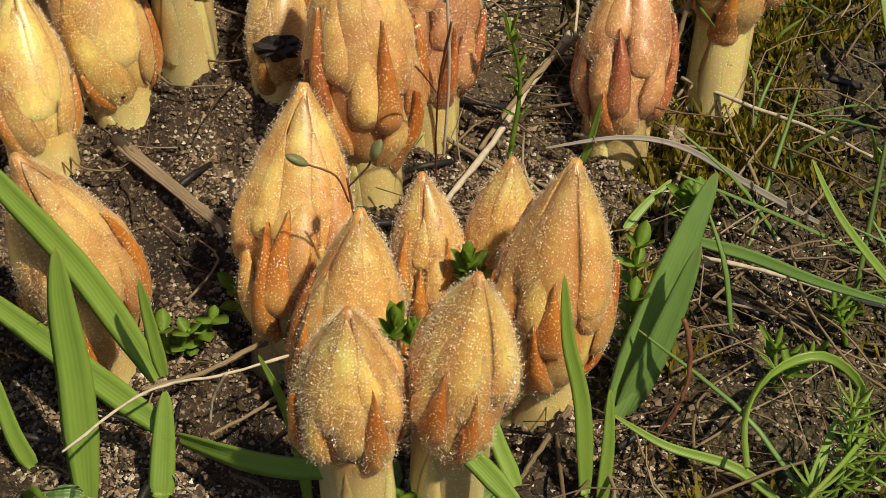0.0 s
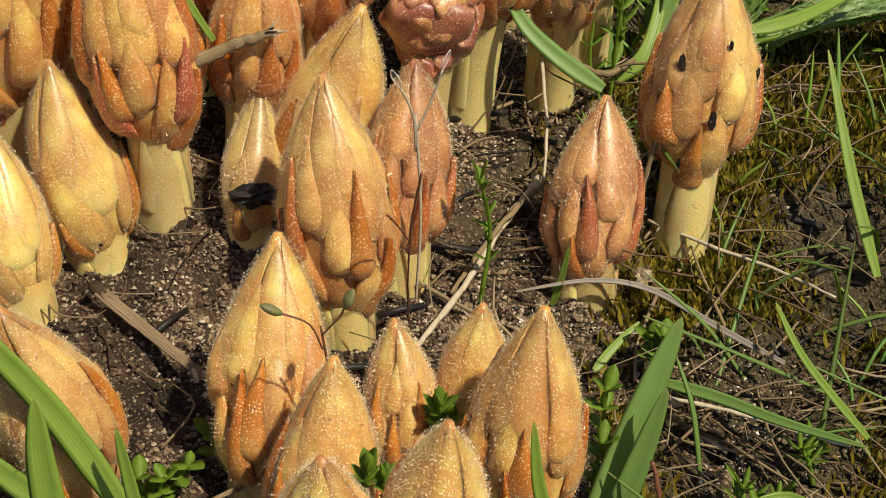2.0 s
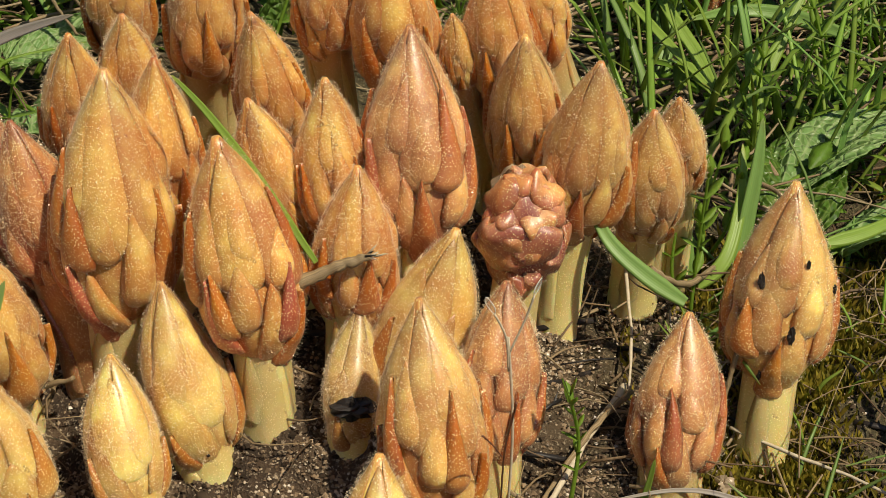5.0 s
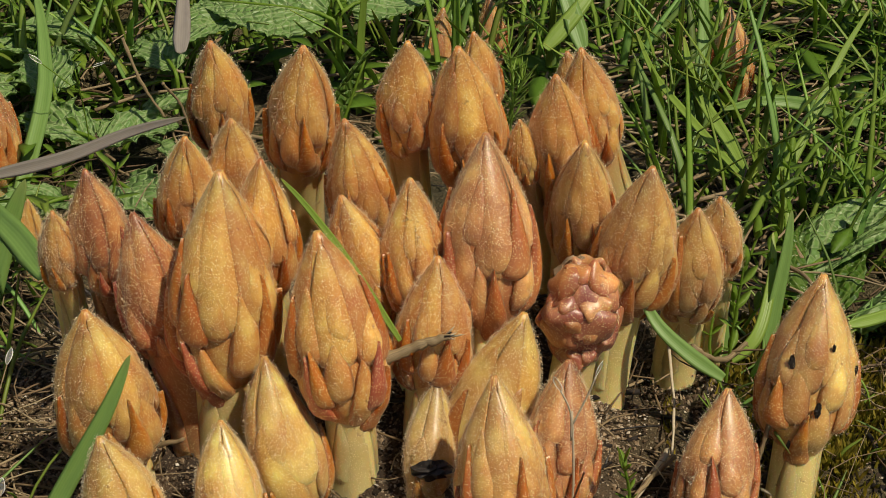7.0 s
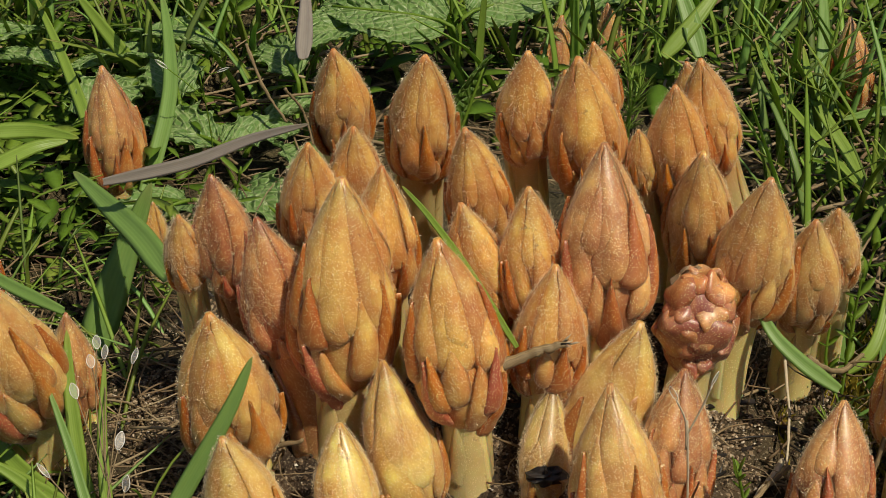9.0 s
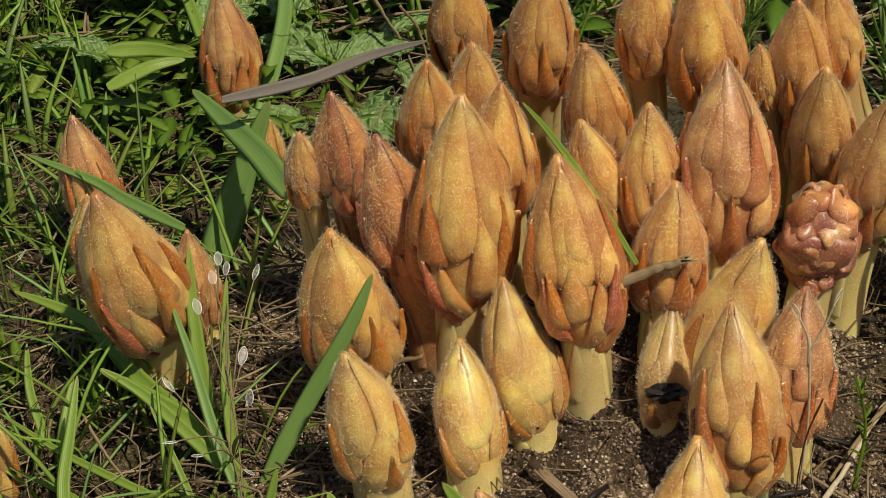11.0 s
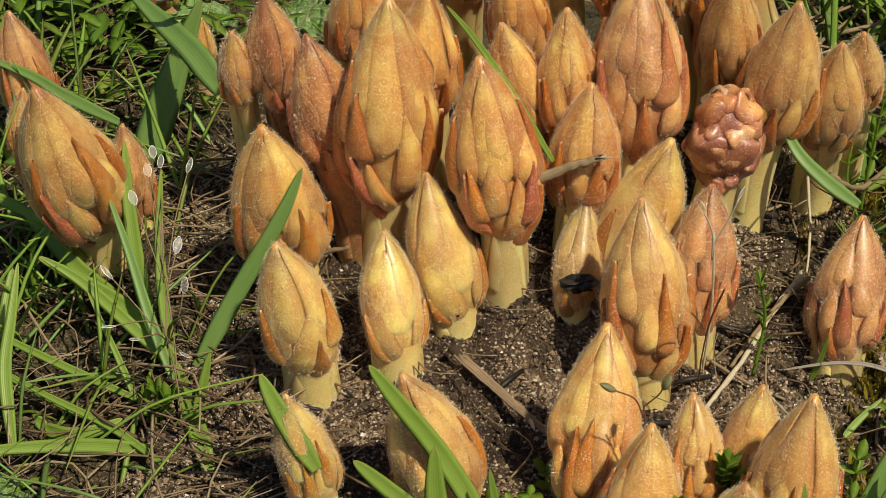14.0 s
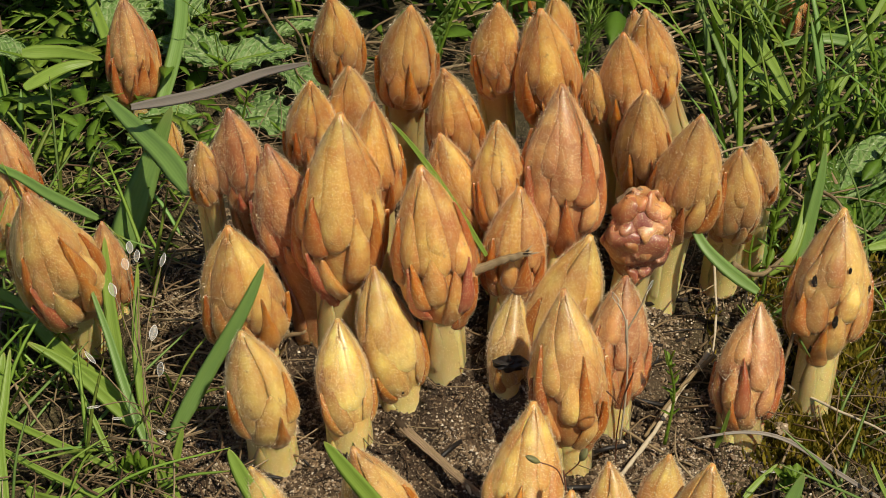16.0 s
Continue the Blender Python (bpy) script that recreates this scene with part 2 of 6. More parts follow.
WEED = island_material("weed_leaf", ((0.12, 0.25, 0.02), (0.22, 0.38, 0.035), (0.36, 0.46, 0.07)), 0.5, 0.4, 0.45)
PALE = island_material("bleached_stalk", ((0.48, 0.39, 0.25), (0.66, 0.57, 0.42)), 0.6, 0.35)
def pod_material():
    """Silvery seed wall: thin and see-through in the middle, firm at the rim."""
    m, nt, b = material("silvery_pod", 0.3, 0.6)
    uv, u, v = uv_split(nt)
    b.inputs["Base Color"].default_value = (0.86, 0.84, 0.78, 1)
    clear = nt.nodes.new("ShaderNodeBsdfTransparent")
    ms = nt.nodes.new("ShaderNodeMixShader")
    nt.links.new(ramp(nt, u, 0.80, 0.95, 0.13, 0.9), ms.inputs[0])
    nt.links.new(clear.outputs[0], ms.inputs[1])
    nt.links.new(b.outputs[0], ms.inputs[2])
    nt.links.new(ms.outputs[0], nt.nodes["Material Output"].inputs[0])
    return m


POD = pod_material()
GREENPOD = island_material("green_pod", ((0.16, 0.17, 0.06), (0.24, 0.22, 0.09)), 0.45, 0.4)


# mesh helpers
def mesh_ob(name, verts, faces, mat, parent=None, uvs=None, smooth=True, label="", kind=""):
    me = bpy.data.meshes.new(name)
    me.from_pydata(verts, [], faces)
    if uvs is not None:
        layer = me.uv_layers.new(name="UVMap")
        idx = np.empty(len(me.loops), dtype=np.int32)
        me.loops.foreach_get("vertex_index", idx)
        layer.data.foreach_set("uv", np.asarray(uvs, dtype=np.float32)[idx].ravel())
    me.polygons.foreach_set("use_smooth", [smooth] * len(me.polygons))
    me.materials.append(mat)
    me.update()
    ob = new(name, me)
    if parent is not None:
        ob.parent = parent
    return tagged(ob, label=label, kind=kind)


def thing(name, place, label, category, group=""):
    e = new(name)
    e.empty_display_size = 0.01
    e.location = place
    return tagged(e, label, category, group)


def grid_faces(nu, nv, wrap=False):
    """Faces of nv rows of nu points."""
    out = []
    for j in range(nv - 1):
        for i in range(nu if wrap else nu - 1):
            a, b = j * nu + i, j * nu + (i + 1) % nu
            out.append((a, b, b + nu, a + nu))
    return out


def bezier(points, n):
    """A smooth line through the points given."""
    p = np.array([points[0]] + list(points) + [points[-1]], float)
    out = []
    segs = len(points) - 1
    for k in np.linspace(0, segs, n):
        i = min(int(k), segs - 1)
        t = k - i
        a, b, c, d = p[i], p[i + 1], p[i + 2], p[i + 3]
        out.append(0.5 * (2 * b + (c - a) * t + (2 * a - 5 * b + 4 * c - d) * t * t + (3 * b - a - 3 * c + d) * t**3))
    return np.array(out)


def frames_along(line):
    tan = np.gradient(line, axis=0)
    tan /= np.linalg.norm(tan, axis=1)[:, None] + 1e-12
    return tan


def tube(line, radii, sides=6, wobble=0.0, rng=None):
    """Closed round rod along a line: vertices, faces, uvs."""
    line = np.asarray(line, float)
    n = len(line)
    tan = frames_along(line)
    ref = np.array([0.31, 0.17, 0.93])
    radii = np.broadcast_to(radii, (n,))
    vs, uv = [], []
    for k in range(n):
        a = np.cross(tan[k], ref)
        a /= np.linalg.norm(a) + 1e-9
        b = np.cross(tan[k], a)
        for i in range(sides):
            th = 2 * math.pi * i / sides
            r = radii[k] * (1 + (wobble * rng.uniform(-1, 1) if wobble else 0))
            vs.append(line[k] + r * (math.cos(th) * a + math.sin(th) * b))
            uv.append((i / sides, k / (n - 1)))
    faces = grid_faces(sides, n, True)
    faces.append(tuple(range(sides))[::-1])
    faces.append(tuple((n - 1) * sides + i for i in range(sides)))
    return vs, faces, uv


def blade(line, width, side, fold=0.35, thick=0.00022, curl=0.0):
    """Grass leaf along a line: a folded strip with thickness, narrowing to a point."""
    line = np.asarray(line, float)
    n = len(line)
    tan = frames_along(line)
    vs, uv = [], []
    side = np.array(side, float)
    for k in range(n):
        v = k / (n - 1)
        a = side - tan[k] * (side @ tan[k])
        a /= np.linalg.norm(a) + 1e-9
        b = np.cross(a, tan[k])
        w = width * 0.5 * min(1.0, 0.55 + 2.2 * v) * (1 - v**2.6) ** 0.75 + 0.00012
        if curl:
            a, b = a * math.cos(curl * v) + b * math.sin(curl * v), b * math.cos(curl * v) - a * math.sin(curl * v)
        for u in (-1, -0.5, 0, 0.5, 1):
            vs.append(line[k] + a * (u * w) + b * (abs(u) * fold * w))
            uv.append((u * 0.5 + 0.5, v))
        for u in (0.5, 0, -0.5):
            vs.append(line[k] + a * (u * w) + b * (abs(u) * fold * w - thick * (1 + 1.5 * (u == 0))))
            uv.append((u * 0.5 + 0.5, v))
    return vs, grid_faces(8, n, True), uv


class Heap:
    """Collects many small pieces into one mesh."""

    def __init__(self):
        self.v, self.f, self.uv, self.n = [], [], [], 0

    def add(self, vs, faces, uv=None):
        self.v.append(np.asarray(vs, float))
        self.f.extend(tuple(i + self.n for i in f) for f in faces)
        self.uv.extend(uv if uv is not None else [(0, 0)] * len(vs))
        self.n += len(vs)

    def made(self, name, mat, label, category="", parent=None, smooth=True, kind="stuff"):
        ob = mesh_ob(name, np.concatenate(self.v).tolist(), self.f, mat, parent, self.uv, smooth, label, kind)
        return tagged(ob, category=category) if category else ob


# ground
def ground_z(x, y):
    """Height of the soil: hummocks, crumbs and hollows on the mound that the clump has pushed up."""
    z = 0.0035 * noise.noise((x * 16, y * 16, 0.3)) + 0.0056 * noise.noise((x * 55, y * 55, 3.1))
    z += 0.0042 * noise.noise((x * 150, y * 150, 7.7)) + 0.0016 * noise.noise((x * 390, y * 390, 1.9))
    z += 0.036 * math.exp(-((x / 0.075) ** 2 + ((y - 0.04) / 0.07) ** 2))
    return z - 0.0005


def axis(lo, hi, step, far):
    fine = list(np.arange(lo, hi, step))
    out, s = [], step
    x = hi
    while x < far:
        out.append(x)
        s *= 1.35
        x += s
    left, s, x = [], step, lo
    while x > -far:
        s *= 1.35
        x -= s
        left.append(x)
    return left[::-1] + fine + out


def build_ground():
    xs, ys = axis(-0.23, 0.23, 0.0019, 40), axis(-0.19, 0.34, 0.0021, 40)
    vs = []
    for y in ys:
        for x in xs:
            vs.append((x, y, ground_z(x, y) if abs(x) < 2 and abs(y) < 2 else 0.0))
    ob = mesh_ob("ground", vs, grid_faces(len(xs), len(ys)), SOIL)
    tagged(ob, "dark sandy soil with crumbs and pale sand grains", "ground", kind="structure")


build_ground()


# shoots
S_KEYS = np.array([-0.1, 0, 0.04, 0.1, 0.2, 0.32, 0.45, 0.58, 0.7, 0.8, 0.88, 0.94, 0.98, 1.0, 1.1])
G_KEYS = np.array([0.50, 0.58, 0.70, 0.85, 0.97, 1.0, 0.98, 0.89, 0.74, 0.56, 0.38, 0.22, 0.12, 0.07, 0.04])
_s = np.linspace(-0.1, 1.1, 601)
_g = np.convolve(np.pad(np.interp(_s, S_KEYS, G_KEYS), 12, "edge"), np.ones(25) / 25, "valid")
US = np.array([-1, -0.75, -0.5, -0.25, 0, 0.25, 0.5, 0.75, 1, 0.6, 0, -0.6])
GOLDEN = 2.39996


def shoot(bx, by, tx, ty, tz, width, tone, label, bud=2.05, bracts=8, hairs=3000, fat=0.68, flare=1.0, red=0.0, plain=False, name="broomrape_shoot"):
    """One budding shoot: fleshy stem, bud core, a spiral of swollen lobes, each with a pointed bract before it, and a coat of gland hairs.
    plain: a young bud still wrapped in a few broad smooth scales."""
    rng = random.Random(int(abs(bx * 7919 + by * 104729) * 1e4))
    nrg = np.random.default_rng(int(abs(bx * 7919 + by * 104729) * 1e4))
    base, tip = np.array([bx, by, ground_z(bx, by)]), np.array([tx, ty, tz])
    top = thing(name, tuple(base), label, "flower bud", "shoots of the clump")
    rel = tip - base
    length = float(np.linalg.norm(rel))
    s_bud = 1 - min(length * 0.95, bud * width) / length
    bow = nrg.normal(0, 0.012, 3) * length * np.array([1, 1, 0])
    line = bezier([np.array([0, 0, -0.006]), rel * 0.25 * np.array([0.6, 0.6, 1]) + bow * 0.6, rel * 0.62 + bow, rel], 60)
    tan = frames_along(line)
    cum = np.concatenate([[0], np.cumsum(np.linalg.norm(np.diff(line, axis=0), axis=1))])
    cum /= cum[-1]
    phase = -1.57 + rng.uniform(-0.7, 0.7)
    half = width / 2
    twist = rng.uniform(-0.4, 0.4)
    lump = nrg.uniform(0, 6.28, 4)
    squeeze = rng.uniform(0.94, 1.06)

    def at(q):
        """Centre and cross axes at the share q of the whole length."""
        c = np.stack([np.interp(q, cum, line[:, i]) for i in range(3)], -1)
        t = np.stack([np.interp(q, cum, tan[:, i]) for i in range(3)], -1)
        a = np.cross(np.array([0, 1, 0.02]), t)
        a /= np.linalg.norm(a, axis=-1)[..., None]
        return c, t, a, np.cross(t, a)

    def on(s, th, out):
        """Points at bud height s (0 foot, 1 point), angle th, raised by out."""
        s, th, out = np.broadcast_arrays(np.asarray(s, float), th, out)
        c, t, a, b = at(s_bud + s * (1 - s_bud))
        th = th + twist * s
        girth = np.interp(s, _s, _g)
        r = half * 0.84 * girth * (1 + 0.035 * np.sin(2 * th + lump[0] + 3 * s) + 0.03 * np.sin(3 * th + lump[1] - 5 * s)) + out
        return c + a * (np.cos(th) * r * squeeze)[..., None] + b * (np.sin(th) * r / squeeze)[..., None]

    rs = half * fat
    # stem
    sides, rows = 20, 18
    jj, ii = np.mgrid[0:rows, 0:sides]
    th = 2 * np.pi * ii / sides
    q = jj / (rows - 1) * (s_bud + 0.14 * (1 - s_bud))
    c, t, a, b = at(q)
    r = rs * (1.08 - 0.12 * jj / rows + 0.08 * (jj / rows) ** 3) * (1 + 0.05 * np.sin(3 * th + phase + 2 * q) + 0.03 * np.sin(7 * th + 9 * q))
    p = c + a * (np.cos(th) * r)[..., None] + b * (np.sin(th) * r)[..., None]
    uv = np.stack([2 * ii / sides - 1, jj / (rows - 1)], -1)
    mesh_ob("stem", p.reshape(-1, 3).tolist(), grid_faces(sides, rows, True), TONES[tone][2], top, uv.reshape(-1, 2), label="pale cream fleshy stem")
    # core
    sides, rows = 32, 26
    jj, ii = np.mgrid[0:rows, 0:sides]
    th, s = 2 * np.pi * ii / sides, -0.03 + 1.03 * jj / (rows - 1)
    p = on(s, th, np.where(s < 0, -half * 0.2, 0))
    uv = np.stack([np.sin(4 * th), 0.1 + 0.6 * s], -1)
    faces = grid_faces(sides, rows, True) + [tuple(range(sides))[::-1], tuple((rows - 1) * sides + i for i in range(sides))]
    mesh_ob("bud_core", p.reshape(-1, 3).tolist(), faces, TONES[tone][0], top, uv.reshape(-1, 2))

    skin, weight = [], []

    def leaf(part_name, th0, s0, s1, wide, shape, layer, swell, belly, curl, mat, furry):
        """A scale pressed to the bud: its foot and edges sink in, its middle swells, its point may stand off a little. Sizes are shares of the bud's half width."""
        nv = 17
        v, u = np.meshgrid(np.linspace(0, 1, nv), US, indexing="ij")
        bk = np.broadcast_to(np.array([0] * 9 + [1] * 3), v.shape)
        s = np.clip(s0 + (s1 - s0) * v, -0.09, 1)
        ph = rng.uniform(0, 6)
        girth = np.interp(s, _s, _g)
        drift = rng.uniform(-0.10, 0.10) * v * v + 0.015 * np.sin(ph + 4 * v)
        arc = np.minimum(wide * shape(v) / np.maximum(girth, 0.1), 1.3) * (1 + 0.05 * np.sin(ph * 3 + 7 * v + 2 * np.sign(u)))
        dent = 1 + 0.10 * np.sin(ph * 2 + 7 * v + 2.2 * u) + 0.06 * np.sin(ph + 13 * v - 4 * u)
        rim = np.abs(u) ** 2.4
        out = girth * (layer * (1 - 0.55 * rim) + swell * dent * belly(v) * (1 - rim)) + curl * np.clip(v - 0.5, 0, 1) ** 2 * 4
        out = out - 0.12 * np.clip(1 - v / 0.12, 0, 1) ** 2
        out = half * (out - bk * girth * (0.045 + 0.6 * (layer + swell * belly(v)) * (1 - v)))
        p = on(s, th0 + u * arc + drift, out)
        nu = len(US)
        f = grid_faces(nu, nv, True) + [tuple((nv - 1) * nu + i for i in range(nu)), tuple(range(nu))[::-1]]
        mesh_ob(part_name, p.reshape(-1, 3).tolist(), f, mat, top, np.stack([u, v], -1).reshape(-1, 2))
        skin.append(p[:, :9])
        weight.append(furry)

    def lobe(v):
        return (0.35 + 0.65 * np.clip(v / 0.22, 0, 1) ** 0.5) * np.clip(1 - v**2.1, 0, 1) ** 0.85 + 0.012

    def lance(v):
        return (0.45 + 0.55 * np.clip(v / 0.16, 0, 1) ** 0.5) * np.clip(1 - v, 0, 1) ** 1.05 * (1 + 0.15 * v) + 0.012

    def full(v):
        return 0.15 + 0.85 * np.interp(v, [0, 0.1, 0.25, 0.42, 0.6, 0.8, 1], [0.1, 0.5, 0.88, 1.0, 0.72, 0.3, 0.0])

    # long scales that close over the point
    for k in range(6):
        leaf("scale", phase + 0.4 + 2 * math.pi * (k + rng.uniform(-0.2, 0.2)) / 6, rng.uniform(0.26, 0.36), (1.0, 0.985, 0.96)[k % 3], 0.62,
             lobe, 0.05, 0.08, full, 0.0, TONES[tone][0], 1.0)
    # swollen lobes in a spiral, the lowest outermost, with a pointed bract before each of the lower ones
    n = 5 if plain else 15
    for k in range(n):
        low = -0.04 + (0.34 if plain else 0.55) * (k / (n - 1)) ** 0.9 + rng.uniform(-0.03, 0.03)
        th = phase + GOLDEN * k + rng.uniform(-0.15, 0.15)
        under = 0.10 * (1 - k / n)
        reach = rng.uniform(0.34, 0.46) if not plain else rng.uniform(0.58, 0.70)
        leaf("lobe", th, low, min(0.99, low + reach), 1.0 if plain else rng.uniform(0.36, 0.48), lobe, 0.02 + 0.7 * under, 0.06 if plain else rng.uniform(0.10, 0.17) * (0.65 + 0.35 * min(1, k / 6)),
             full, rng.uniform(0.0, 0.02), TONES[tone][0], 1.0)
        if k < bracts:
            tint = "red" if k < 5 and rng.random() < red else tone
            leaf("bract", th + (0.0 if plain else rng.choice((-0.4, 0.4))) + rng.uniform(-0.12, 0.12), low - 0.03, low + rng.uniform(0.30, 0.48), rng.uniform(0.46, 0.56) if plain else rng.uniform(0.34, 0.46), lance,
                 0.15 + under, 0.06, full, rng.uniform(0.0, 0.05) * flare, TONES[tint][1], 0.3)
    for k in range(max(0, bracts - n)):
        th = phase + 0.9 + GOLDEN * k + rng.uniform(-0.3, 0.3)
        low = rng.uniform(-0.06, 0.12)
        leaf("bract", th, low, low + rng.uniform(0.26, 0.38), rng.uniform(0.28, 0.36), lance, 0.22, 0.10, full, rng.uniform(0.02, 0.08) * flare,
             TONES["red" if rng.random() < red else tone][1], 0.3)
    # low scales on the stem
    if s_bud > 0.1:
        for k in range(2):
            th0 = -1.57 + (-0.7, 0.9)[k] + rng.uniform(-0.5, 0.5)
            s0 = s_bud * rng.uniform(0.1, 0.4)
            v, u = np.meshgrid(np.linspace(0, 1, 9), np.array([-1, -0.5, 0, 0.5, 1, 0.5, 0, -0.5]), indexing="ij")
            bk = np.broadcast_to(np.array([0] * 5 + [1] * 3), v.shape)
            c, t, a, b = at(s0 + (s_bud + 0.05 * (1 - s_bud) - s0) * v)
            ang = th0 + u * (0.85 * (1 - v) ** 0.8 + 0.02)
            r = rs * (0.985 + 0.09 * (1 - u * u) * (1 - bk) - 0.12 * bk)
            p = c + a * (np.cos(ang) * r)[..., None] + b * (np.sin(ang) * r)[..., None]
            mesh_ob("stem_scale", p.reshape(-1, 3).tolist(), grid_faces(8, 9, True), TONES[tone][2], top, np.stack([u, v], -1).reshape(-1, 2))
    # gland hairs
    n = hairs
    sk = np.array(skin)
    fu, fv = np.gradient(sk, axis=2), np.gradient(sk, axis=1)
    nr = np.cross(fu, fv)
    area = np.linalg.norm(nr, axis=-1)[:, :-1, :-1] * np.array(weight)[:, None, None]
    pick = nrg.choice(area.size, n, p=area.ravel() / area.sum())
    li, vi, ui = np.unravel_index(pick, area.shape)
    e, g = nrg.random((n, 1)), nrg.random((n, 1))

    def spread(grid):
        return (grid[li, vi, ui] * (1 - e) + grid[li, vi, ui + 1] * e) * (1 - g) + (grid[li, vi + 1, ui] * (1 - e) + grid[li, vi + 1, ui + 1] * e) * g

    p, nrm = spread(sk), spread(nr)
    nrm = nrm / (np.linalg.norm(nrm, axis=1)[:, None] + 1e-12)
    axial = line[np.clip((np.interp(p[:, 2], line[:, 2], np.arange(60))).astype(int), 0, 59)]
    nrm *= np.sign(np.sum(nrm * (p - axial), axis=1))[:, None]
    nrm = nrm + tan[30] * 0.25 + nrg.uniform(-0.55, 0.55, (n, 3))
    nrm /= np.linalg.norm(nrm, axis=1)[:, None]
    sd = np.cross(nrm, nrg.uniform(-1, 1, (n, 3)))
    sd /= np.linalg.norm(sd, axis=1)[:, None] + 1e-9
    ln, w = nrg.uniform(0.0003, 0.0009, n)[:, None], (0.00003 + 0.00008 * nrg.random(n) ** 4)[:, None]
    hd, q = p + nrm * ln, nrg.normal(0, 1, (2, n, 3))
    q = q / np.linalg.norm(q, axis=2)[..., None] * w * 1.5
    vs = np.stack([p - sd * w * 0.4, p + sd * w * 0.4, hd, hd - q[0], hd + q[1], hd + q[0], hd - q[1]], 1).reshape(-1, 3)
    i = np.arange(n) * 7
    fs = [(k, k + 1, k + 2) for k in i.tolist()] + [(k + 3, k + 4, k + 5, k + 6) for k in i.tolist()]
    mesh_ob("gland_hairs", vs.tolist(), fs, HAIR, top, smooth=False, label="fine glistening gland hairs", kind="stuff")
    return base, on


shoot(-0.0383, -0.0048, -0.0364, -0.0049, 0.0888, 0.0262, "golden", "tall tan bud, thickly hairy, with rough reddish bracts", hairs=13000, flare=1.4, red=0.9, bracts=11, fat=0.62, bud=1.95)
shoot(-0.0432, -0.0035, -0.0569, 0.0038, 0.0738, 0.0175, "red", "slim rosy-brown bud leaning on a cream stem", hairs=13000, fat=0.82)
shoot(-0.0627, -0.0124, -0.0664, -0.0184, 0.0622, 0.0221, "golden", "golden hairy bud with a blunt flaky point", hairs=13000, bud=1.85)
shoot(-0.0635, 0.0190, -0.0668, 0.0054, 0.0842, 0.0149, "red", "rosy bud with dark red flanks", hairs=7500, red=0.9)
shoot(-0.0742, 0.0197, -0.0748, 0.0036, 0.0747, 0.0104, "amber", "amber bud at the flank of the clump", hairs=7500)
shoot(-0.0470, 0.0305, -0.0449, 0.0142, 0.0873, 0.0145, "amber", "amber bud at the flank of the clump", hairs=7500)
shoot(-0.0274, 0.0125, -0.0279, 0.0080, 0.0845, 0.0158, "amber", "amber bud at the flank of the clump", hairs=7500)
shoot(-0.0356, 0.0355, -0.0346, 0.0201, 0.0884, 0.0135, "amber", "amber bud in the rear of the clump", hairs=7500)
shoot(-0.0420, 0.0679, -0.0404, 0.0511, 0.0937, 0.0154, "amber", "amber bud in the rear of the clump", hairs=7500)
shoot(-0.0200, 0.0461, -0.0176, 0.0288, 0.1024, 0.0176, "amber", "amber bud in the rear of the clump", hairs=7500, bud=2)
shoot(0.0092, 0.0460, 0.0064, 0.0289, 0.1031, 0.0149, "amber", "amber bud in the rear of the clump", hairs=7500)
shoot(0.0258, 0.0437, 0.0178, 0.0262, 0.1027, 0.0196, "amber", "amber bud in the rear of the clump", hairs=7500)
shoot(0.0336, 0.0544, 0.0223, 0.0373, 0.1013, 0.0107, "amber", "amber bud in the rear of the clump", hairs=3000)
shoot(0.0251, 0.0583, 0.0163, 0.0442, 0.0906, 0.0085, "amber", "amber bud in the rear of the clump", hairs=3000)
shoot(0.0503, 0.0449, 0.0411, 0.0278, 0.0943, 0.0167, "amber", "amber bud in the rear of the clump", hairs=7500)
shoot(0.0700, 0.0543, 0.0479, 0.0360, 0.0972, 0.0152, "amber", "amber bud in the rear of the clump", hairs=7500)
shoot(0.0610, 0.0618, 0.0459, 0.0449, 0.0922, 0.0120, "amber", "amber bud in the rear of the clump", hairs=3000)
shoot(0.0429, 0.0415, 0.0330, 0.0281, 0.0826, 0.0085, "amber", "amber bud in the rear of the clump", hairs=3000)
shoot(-0.0032, 0.0302, -0.0087, 0.0165, 0.0896, 0.0164, "amber", "amber bud in the rear of the clump", hairs=7500)
shoot(-0.0011, 0.0085, -0.0099, 0.0049, 0.0763, 0.0157, "amber", "golden amber bud in the thick of the clump", hairs=13000)
shoot(0.0084, 0.0026, 0.0057, 0.0041, 0.0808, 0.0158, "amber", "golden amber bud in the thick of the clump", hairs=13000)
shoot(0.0252, -0.0045, 0.0230, 0.0079, 0.0899, 0.0232, "rosy", "tall rosy bud with a long dark point", hairs=13000, red=0.1, fat=0.52, bracts=9, bud=1.8)
shoot(0.0484, 0.0309, 0.0469, 0.0156, 0.0830, 0.0183, "tan", "tan bud at the edge of the clump near grass", hairs=7500)
shoot(0.0546, 0.0096, 0.0611, 0.0048, 0.0820, 0.0187, "tan", "tan bud at the edge of the clump near grass", hairs=7500, fat=0.5, bud=2.05)
shoot(0.0745, 0.0228, 0.0734, 0.0085, 0.0685, 0.0160, "tan", "tan bud at the edge of the clump near grass", hairs=7500)
shoot(0.0832, 0.0278, 0.0795, 0.0131, 0.0688, 0.0116, "tan", "tan bud at the edge of the clump near grass", hairs=7500)
shoot(0.0099, -0.0103, 0.0115, -0.0077, 0.0672, 0.0174, "amber", "amber bud with a dry stick lying on it", hairs=13000, bud=1.75)
